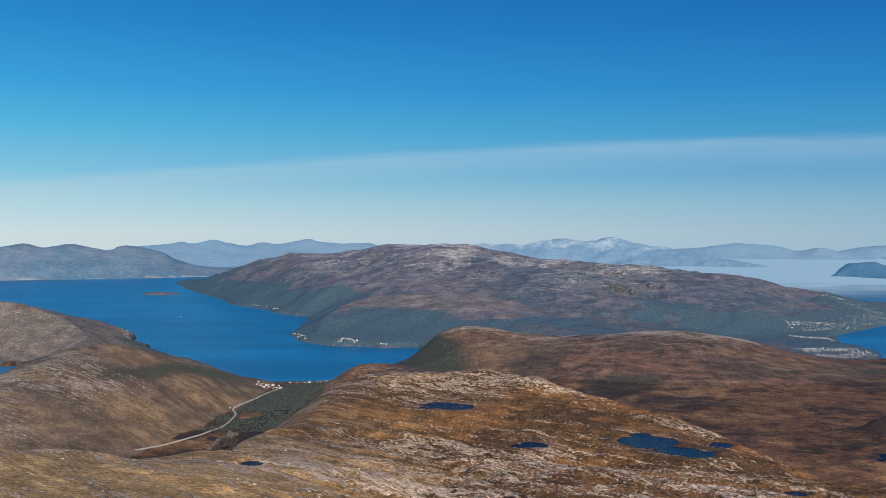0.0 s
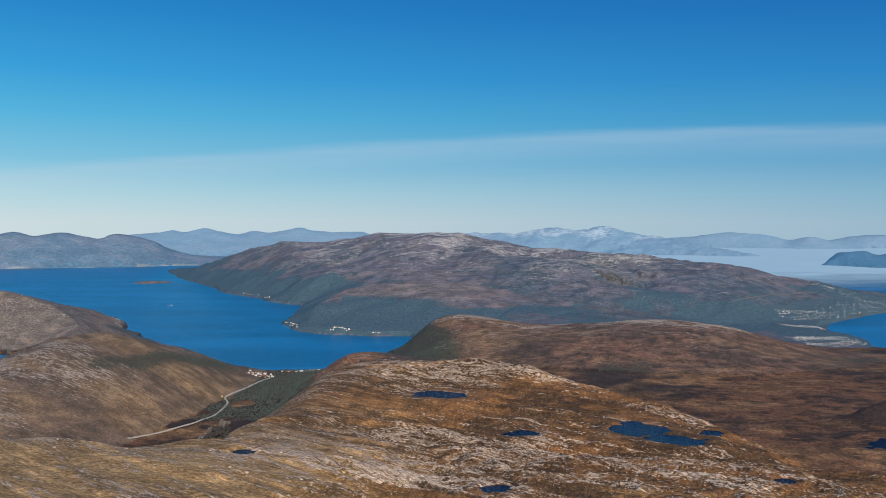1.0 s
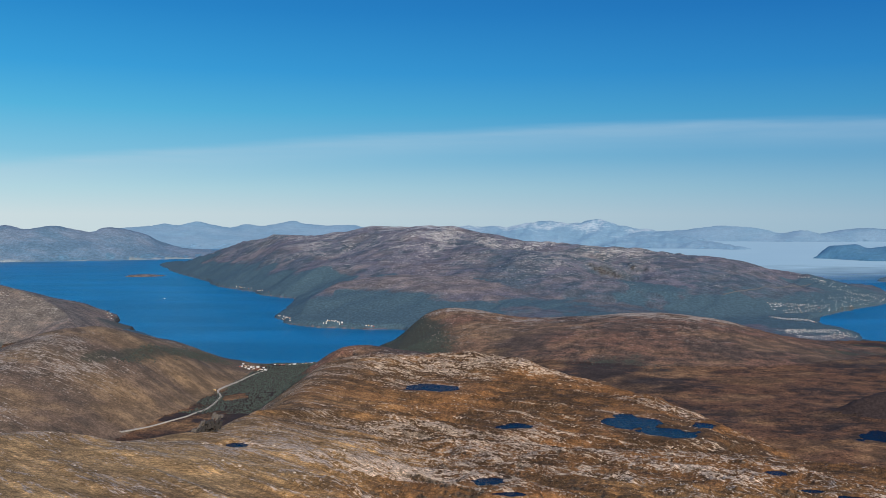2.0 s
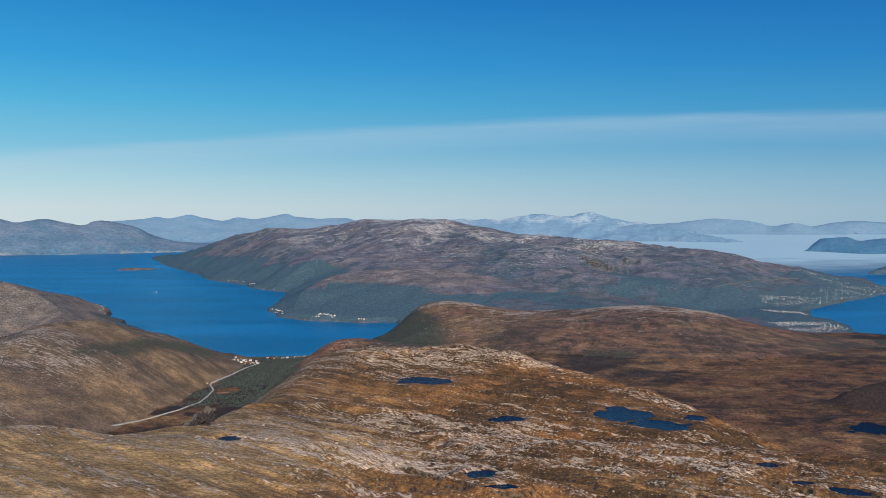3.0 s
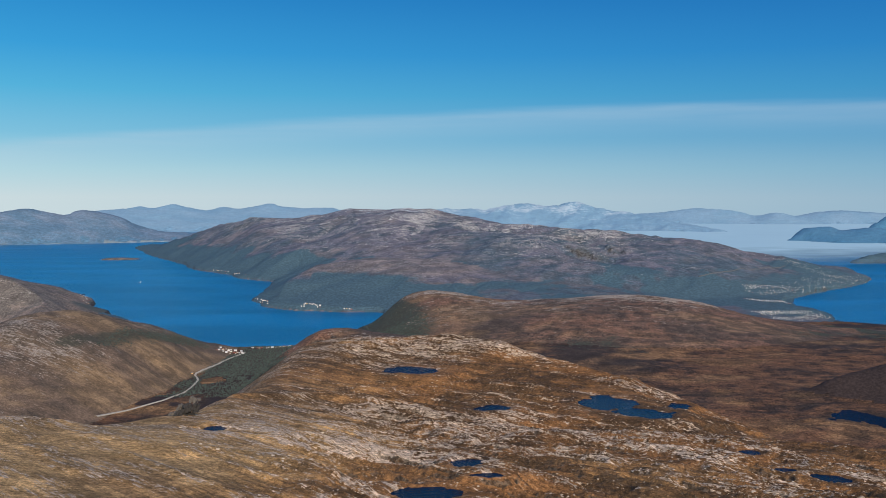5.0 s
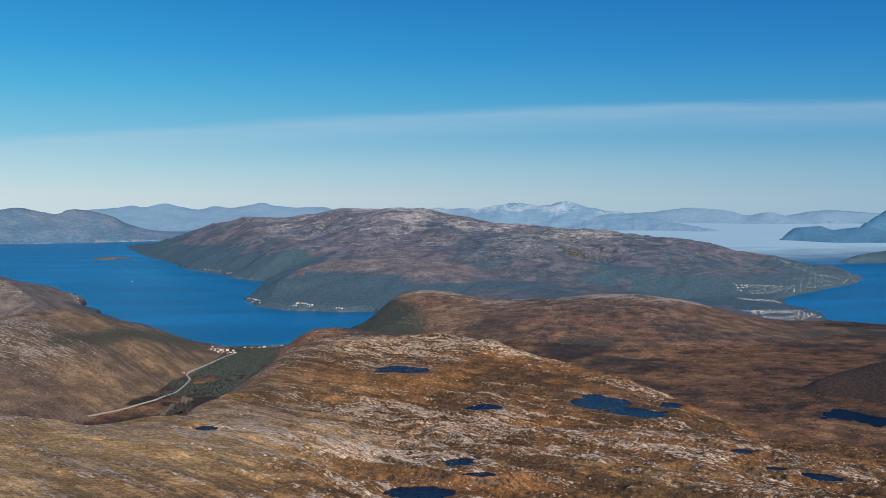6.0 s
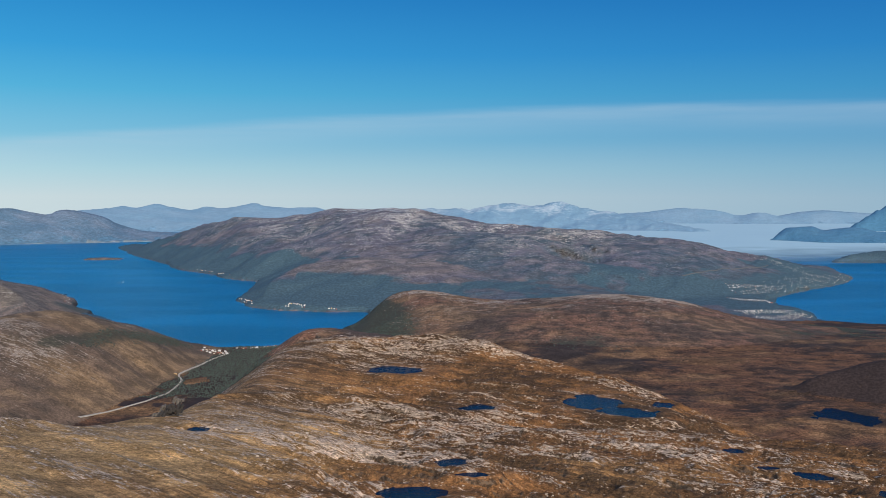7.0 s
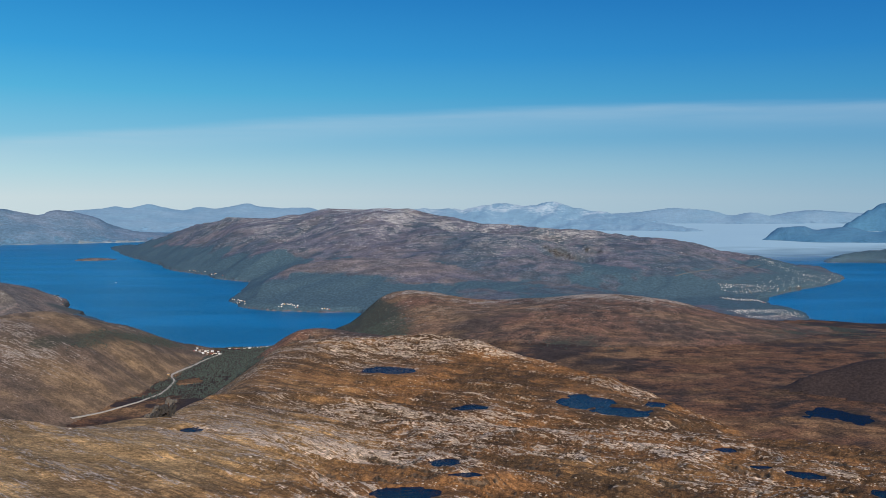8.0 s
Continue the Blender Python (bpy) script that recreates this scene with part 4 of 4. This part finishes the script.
def gable(bm, w, d, z, rise, over):
    """A pitched roof with eaves, w along the ridge."""
    t = 0.06
    for sign in (1, -1):
        lo, hi = (d / 2 + over) * sign, 0.0
        zl = z - over * rise / (d / 2)
        rows = [[(-w / 2 - over, lo, zl), (w / 2 + over, lo, zl), (w / 2 + over, hi, z + rise), (-w / 2 - over, hi, z + rise)]]
        rows.append([(x, y, h + t) for x, y, h in rows[0]])
        vs = [[bm.verts.new(c) for c in row] for row in rows]
        bm.faces.new(vs[0]), bm.faces.new(vs[1][::-1])
        for i in range(4):
            bm.faces.new((vs[0][i], vs[0][(i + 1) % 4], vs[1][(i + 1) % 4], vs[1][i]))


def house(wall_mat, roof_mat, w, d, h, label):
    thing = tagged(new("house"), label, "house")
    bm = bmesh.new()
    box(bm, 0, 0, h / 2 - 0.3, w, d, h + 0.6)
    rise = d * 0.32
    for x in (-w / 2, w / 2):
        bm.faces.new([bm.verts.new(c) for c in ((x, -d / 2, h), (x, d / 2, h), (x, 0, h + rise))])
    part("wall", bm, wall_mat, thing)
    bm = bmesh.new()
    gable(bm, w, d, h, rise, 0.1)
    part("roof", bm, roof_mat, thing)
    bm = bmesh.new()
    box(bm, w * 0.2, d * 0.1, h + rise, 0.14, 0.14, 0.5)
    part("chimney", bm, roof_mat, thing)
    return thing


WALLS = [plain("white_boards", (0.62, 0.61, 0.58), 0.6, 0.05), plain("cream_boards", (0.55, 0.49, 0.38), 0.6, 0.06), plain("red_boards", (0.3, 0.06, 0.04), 0.7, 0.1),
         plain("grey_boards", (0.5, 0.5, 0.48), 0.7, 0.08), plain("ochre_boards", (0.6, 0.4, 0.16), 0.7, 0.08)]
ROOFS = [plain("slate_roof", (0.12, 0.12, 0.13), 0.5, 0.1), plain("tile_roof", (0.2, 0.1, 0.07), 0.7, 0.1), plain("metal_roof", (0.62, 0.62, 0.62), 0.35, 0.05, 4, 0.3)]
kinds = [house(WALLS[0], ROOFS[0], 2.2, 1.5, 1.1, "white wooden house with a dark slate roof"),
         house(WALLS[1], ROOFS[1], 2.0, 1.5, 1.0, "cream wooden house with a brown tile roof"),
         house(WALLS[2], ROOFS[0], 1.9, 1.4, 1.0, "red wooden house with a dark roof"),
         house(WALLS[0], ROOFS[2], 2.8, 1.7, 1.2, "long white house with a pale metal roof"),
         house(WALLS[3], ROOFS[2], 3.2, 2.2, 1.3, "grey hall with a pale metal roof"),
         house(WALLS[4], ROOFS[0], 2.0, 1.4, 1.0, "ochre wooden house with a dark roof")]
dice = random.Random(4)
stock, placed, crowd = list(kinds), [], []
for name, (count, spread, points) in STREETS.items():
    line, deep = spline(points, 12), 2.4 if "town" in name else 1.0
    span = np.concatenate([[0], np.cumsum(np.hypot(*np.diff(line, axis=0).T))])
    made, tries = 0, count * 8
    s = np.array([dice.random() for _ in range(tries)]) * span[-1]
    xs = np.interp(s, span, line[:, 0]) + np.array([dice.uniform(-0.5, 0.5) for _ in range(tries)]) * spread
    ys = np.interp(s, span, line[:, 1]) + np.array([round(dice.uniform(-0.5, 0.5) * spread * deep / 6.0) * 6.0 + dice.uniform(-1.2, 1.2) for _ in range(tries)])
    for x, y, z in zip(xs, ys, ground_at(xs, ys)[0]):
        x, y, z = float(x), float(y), float(z)
        if made == count:
            break
        if z < 0.25 or any(abs(x - a) + abs(y - b) < 2.9 for a, b in placed):
            continue
        if name in ("town_upper", "town_coast", "town_south", "town_point", "east_shore", "east_quay"):
            crowd.append((x, y, z - 0.1))
            placed.append((x, y))
            made += 1
            continue
        kind = dice.choices(range(6), (7, 4, 2, 4, 1.5, 1))[0]
        m = pose(x, y, z - 0.1, 0, 0, dice.choice((0, 8, -14, 80, 90)) + dice.uniform(-6, 6))
        if stock[kind]:
            thing, stock[kind] = stock[kind], None
            thing.matrix_basis = m
        else:
            thing = copy_thing(kinds[kind], m)
        scale = dice.uniform(0.52, 0.78) * (0.75 if "town" in name or "west" in name else 1)
        thing.scale = (scale, scale, scale)
        tagged(thing, group="houses of " + {"valley": "the valley hamlet", "shore": "the valley hamlet", "farm": "the road farm", "west_bay": "the bay hamlet", "west_cove": "the cove hamlet"}.get(
            name, "the far town" if "town" in name else "the far shore"))
        placed.append((x, y))
        made += 1


# ---- rocks ----
def lump(seed, rough=0.3, flat=0.7, level=1):
    """Places and triangles of an uneven stone about one across."""
    bm = bmesh.new()
    bmesh.ops.create_icosphere(bm, subdivisions=level, radius=0.5)
    pick = random.Random(seed)
    for v in bm.verts:
        v.co *= 1 + pick.uniform(-rough, rough)
        v.co.z *= flat
    places = np.array([v.co[:] for v in bm.verts])
    bm.verts.index_update()
    faces = np.array([[v.index for v in f.verts] for f in bm.faces])
    bm.free()
    return places, faces


def scatter(name, spots, sizes, shapes, mat, seed):
    """One mesh of many small lumps standing on the land."""
    pick = np.random.default_rng(seed)
    verts, faces, start = [], [], 0
    which, spin = pick.integers(0, len(shapes), len(spots)), pick.uniform(0, 6.3, len(spots))
    for k, (places, tris) in enumerate(shapes):
        chosen = np.nonzero(which == k)[0]
        c, s, r = np.cos(spin[chosen])[:, None], np.sin(spin[chosen])[:, None], sizes[chosen][:, None]
        px, py, pz = places.T
        block = np.stack([spots[chosen, 0:1] + r * (c * px - s * py), spots[chosen, 1:2] + r * (s * px + c * py), spots[chosen, 2:3] + r * pz], 2).reshape(-1, 3)
        verts.append(block)
        faces.append((tris[None] + (np.arange(len(chosen)) * len(places))[:, None, None] + start).reshape(-1, 3))
        start += len(block)
    mesh = mesh_of(name, np.concatenate(verts), np.concatenate(faces))
    mesh.polygons.foreach_set("use_smooth", np.zeros(len(mesh.polygons), bool))
    mesh.materials.append(mat)
    return new(name, mesh)


def stone_material(name, colour):
    mat, net = material(name, 0.95)
    tone = net.add("ShaderNodeNewGeometry").outputs["Random Per Island"]
    lichen = net.noise(net.place, 3.0, 4)
    shade = net.math("MULTIPLY", net.ramp(tone, 0, 1, 0.6, 1.25), net.ramp(lichen, 0.3, 0.7, 0.75, 1.1))
    net.links.new(net.mix(1.0, colour, net.add("ShaderNodeCombineColor", {0: shade, 1: shade, 2: shade}).outputs[0], "MULTIPLY"), net.shader.inputs["Base Color"])
    return mat


STONE = stone_material("lichen_grey_stone", (0.42, 0.34, 0.265))
# near-black rock: the shade of the crag's overhang put into its colour
CRAG_SHADE = stone_material("crag_rock_shade", (0.028, 0.025, 0.024))
LEAVES = stone_material("birch_leaves", (0.05, 0.068, 0.06))
pick = np.random.default_rng(7)
n = 110000
tx, ty = pick.uniform(-100, 150, n), 140 + 340 * pick.random(n) ** 1.3
tz, cov = ground_at(tx, ty)
keep = (rim_distance(EDGE, tx, ty) < 4) & (pick.random(n) < np.where(tx < -25, 0.004, 0.06) + np.where(tx < -10, 0.1, 0.8) * cov["rock"])
for level, lobes in TARNS.values():
    keep &= tarn_field(lobes, tx, ty, 0) > 1.3
tx, ty, tz = tx[keep], ty[keep], tz[keep]
size = 0.18 + 0.36 * pick.random(len(tx)) ** 4
tagged(scatter("loose_stones", np.stack([tx, ty, tz + size * 0.05], 1), size * 1.25, [lump(k, 0.36, 0.62) for k in range(6)], STONE, 3), "pale loose stones strewn over the plateau", "stones", kind="stuff")

# the larger boulders
boulders = []
bx, by = pick.uniform(-60, 120, 46), pick.uniform(180, 340, 46)
bz = ground_at(bx, by)[0]
for k in range(46):
    if any(tarn_field(lobes, bx[k:k + 1], by[k:k + 1], 0)[0] < 1.4 for _, lobes in TARNS.values()):
        continue
    m = pose(bx[k], by[k], bz[k] + 0.1, 0, 0, 40 * k)
    if len(boulders) < 4:
        places, tris = lump(60 + k, 0.16, 0.75, 2)
        mesh = mesh_of("boulder", places, tris)
        mesh.polygons.foreach_set("use_smooth", np.zeros(len(mesh.polygons), bool))
        mesh.materials.append(STONE)
        boulder = tagged(new("boulder", mesh), "pale grey boulder lying on the heath", "boulder", "boulders on the plateau")
        boulder.matrix_basis = m
    else:
        boulder = copy_thing(boulders[k % 4], m)
    scale = 0.35 + 0.4 * pick.random()
    boulder.scale = (scale * 1.2, scale, scale)
    boulders.append(boulder)

# the dark crag at the rim: leaning slabs; light on top and shade in the overhang below are painted as two rock colours
CRAG_LIT = stone_material("crag_rock_lit", (0.1, 0.088, 0.078))
crag = tagged(new("crag"), "dark broken crag with upright slabs at the plateau rim", "rock outcrop")
cx, cy = CRAG
crag.matrix_basis = pose(cx, cy, float(ground_at(cx, cy)[0][0]) - 0.6, 0, 0, 14)
deal = random.Random(9)
for k in range(84):
    across = deal.uniform(-1, 1)
    brink = 1.6 + 4.6 * step(np.float64(across), -1.0, 0.35) - 0.9 * step(np.float64(across), 0.6, 1.0)
    level = deal.random()
    w, d, h = deal.uniform(0.45, 1.1), deal.uniform(0.8, 1.8), deal.uniform(0.9, 2.2)
    bm = bmesh.new()
    bmesh.ops.create_icosphere(bm, subdivisions=2, radius=0.6)
    for v in bm.verts:
        v.co = Vector([max(-0.36, min(0.36, c)) for c in v.co]) * deal.uniform(0.88, 1.12)
        v.co = Vector((v.co.x * w * (1 - 0.5 * v.co.z), v.co.y * d, v.co.z * h))
    high = level > 0.72
    slab = part("slab", bm, CRAG_LIT if high else CRAG_SHADE, crag)
    slab.matrix_basis = pose(across * 4.0, (0.6 if high else -0.5) + deal.uniform(-0.8, 0.8), float(brink) * (0.2 + 0.8 * level) - 0.42 * h, deal.uniform(-12, 12), deal.uniform(14, 34), deal.uniform(-40, 40))

# the far quarters of the town, too small to tell apart
cottages = []
for w, d, h in ((1.8, 1.2, 0.9), (2.4, 1.3, 1.0), (1.5, 1.1, 0.9)):
    rise = h + 0.4
    cottages.append((np.array([(-w / 2, -d / 2, -0.3), (w / 2, -d / 2, -0.3), (w / 2, d / 2, -0.3), (-w / 2, d / 2, -0.3), (-w / 2, -d / 2, h), (w / 2, -d / 2, h), (w / 2, d / 2, h), (-w / 2, d / 2, h), (-w / 2, 0, rise), (w / 2, 0, rise)]),
                     np.array([(0, 1, 5), (0, 5, 4), (1, 2, 6), (1, 6, 5), (2, 3, 7), (2, 7, 6), (3, 0, 4), (3, 4, 7), (4, 5, 9), (4, 9, 8), (6, 7, 8), (6, 8, 9), (5, 6, 9), (7, 4, 8)])))
PAINT = stone_material("mixed_house_paint", (0.62, 0.59, 0.52))
tagged(scatter("town_houses", np.array(crowd), np.array([0.38 + 0.2 * dice.random() for _ in crowd]), cottages, PAINT, 31), "crowded pale houses of the far town", "houses", kind="stuff")

# ---- birch scrub ----
def scrub(name, x0, x1, y0, y1, count, low, high, forms, label, seed):
    pick = np.random.default_rng(seed)
    x, y = pick.uniform(x0, x1, count), pick.uniform(y0, y1, count)
    z, owner, rim = heights(x, y)
    z, cover_here = relief(x, y, z, owner, rim)
    keep = (pick.random(count) < cover_here["wood"] * 1.1 - 0.15) & (z > 0.8)
    if forms:
        keep &= np.isin(owner, [FORMS.index(f) for f in forms])
    for a, b, c in CLEARINGS:
        keep &= np.hypot(x - a, (y - b) * 0.6) + 4 * fractal(x, y, 9, 3, 431) > 0.85 * c
    keep &= fractal(x, y, 26, 3, 433) > -0.8
    size = pick.uniform(low, high, keep.sum())
    return tagged(scatter(name, np.stack([x[keep], y[keep], z[keep] + size * 0.3], 1), size, [lump(20 + k, 0.38, 1.1) for k in range(4)], LEAVES, seed), label, "trees", kind="stuff")


scrub("birch_scrub", -200, 20, 540, 790, 42000, 0.45, 0.95, (), "dark green birch scrub on the valley floor", 21)
scrub("birch_scrub", -40, 420, 560, 860, 34000, 0.4, 0.85, ("mid_hill", "lowland"), "dark birch scrub at the foot of the hill", 22)

# ---- the sea's fog bank ----
def fog_material():
    mat, net = material("sea_fog", 1.0)
    net.shader.inputs["Base Color"].default_value = (0.41, 0.6, 0.7, 1)
    net.shader.inputs["Specular IOR Level"].default_value = 0.0
    wisps = net.noise(net.add("ShaderNodeMapping", {"Vector": net.place, "Scale": (1, 2.2, 1)}).outputs[0], 0.006, 6)
    alpha = net.math("MULTIPLY_ADD", net.math("SUBTRACT", wisps, 0.5), 0.8, cover(net, "thick"), clamp=True)
    net.links.new(net.math("MULTIPLY", alpha, 0.85), net.shader.inputs["Alpha"])
    return mat


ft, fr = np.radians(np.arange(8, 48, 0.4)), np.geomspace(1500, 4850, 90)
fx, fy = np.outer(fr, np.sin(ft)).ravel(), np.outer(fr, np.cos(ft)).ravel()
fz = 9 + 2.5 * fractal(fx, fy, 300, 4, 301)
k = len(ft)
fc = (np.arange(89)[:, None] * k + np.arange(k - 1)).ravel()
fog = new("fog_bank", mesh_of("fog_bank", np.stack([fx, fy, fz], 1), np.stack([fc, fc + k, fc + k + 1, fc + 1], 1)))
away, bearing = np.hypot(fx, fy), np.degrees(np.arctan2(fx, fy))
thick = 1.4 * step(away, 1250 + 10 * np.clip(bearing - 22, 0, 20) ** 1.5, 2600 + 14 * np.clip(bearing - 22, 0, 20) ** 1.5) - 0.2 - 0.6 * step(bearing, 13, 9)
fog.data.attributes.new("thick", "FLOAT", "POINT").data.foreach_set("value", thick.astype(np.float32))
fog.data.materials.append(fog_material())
tagged(fog, "flat white bank of sea fog over the sound", "fog", kind="stuff")

# ---- a boat and its wake ----
boat = tagged(new("boat"), "small white motor boat crossing the fjord", "boat")
boat.matrix_basis = pose(*BOAT, 0.05, 0, 0, 65)
WHITE = plain("white_hull", (0.8, 0.8, 0.8), 0.4, 0.05)
bm = bmesh.new()
rows = []
for x, w, h in ((-1.4, 0.5, 0.55), (0.0, 0.6, 0.6), (0.9, 0.42, 0.68), (1.6, 0.03, 0.8)):
    rows.append([bm.verts.new(c) for c in ((x, -w * 0.6, -0.2), (x, -w, h), (x, w, h), (x, w * 0.6, -0.2))])
for a, b in zip(rows[:-1], rows[1:]):
    for i in range(4):
        bm.faces.new((a[i], a[(i + 1) % 4], b[(i + 1) % 4], b[i]))
bm.faces.new(rows[0])
part("hull", bm, WHITE, boat)
bm = bmesh.new()
box(bm, -0.1, 0, 0.85, 1.1, 0.75, 0.55)
bmesh.ops.bevel(bm, geom=bm.edges[:], offset=0.08, segments=1, affect="EDGES")
part("cabin", bm, WHITE, boat)
bm = bmesh.new()
for side in (1, -1):
    bm.faces.new([bm.verts.new(c) for c in ((-1.4, 0.3 * side, 0.02), (-1.4, 0.7 * side, 0.02), (-13, 2.6 * side, 0.02), (-13, 1.9 * side, 0.02))][::side])
part("wake", bm, plain("foam", (0.7, 0.75, 0.78), 0.7, 0.2), boat, "white foam wake")
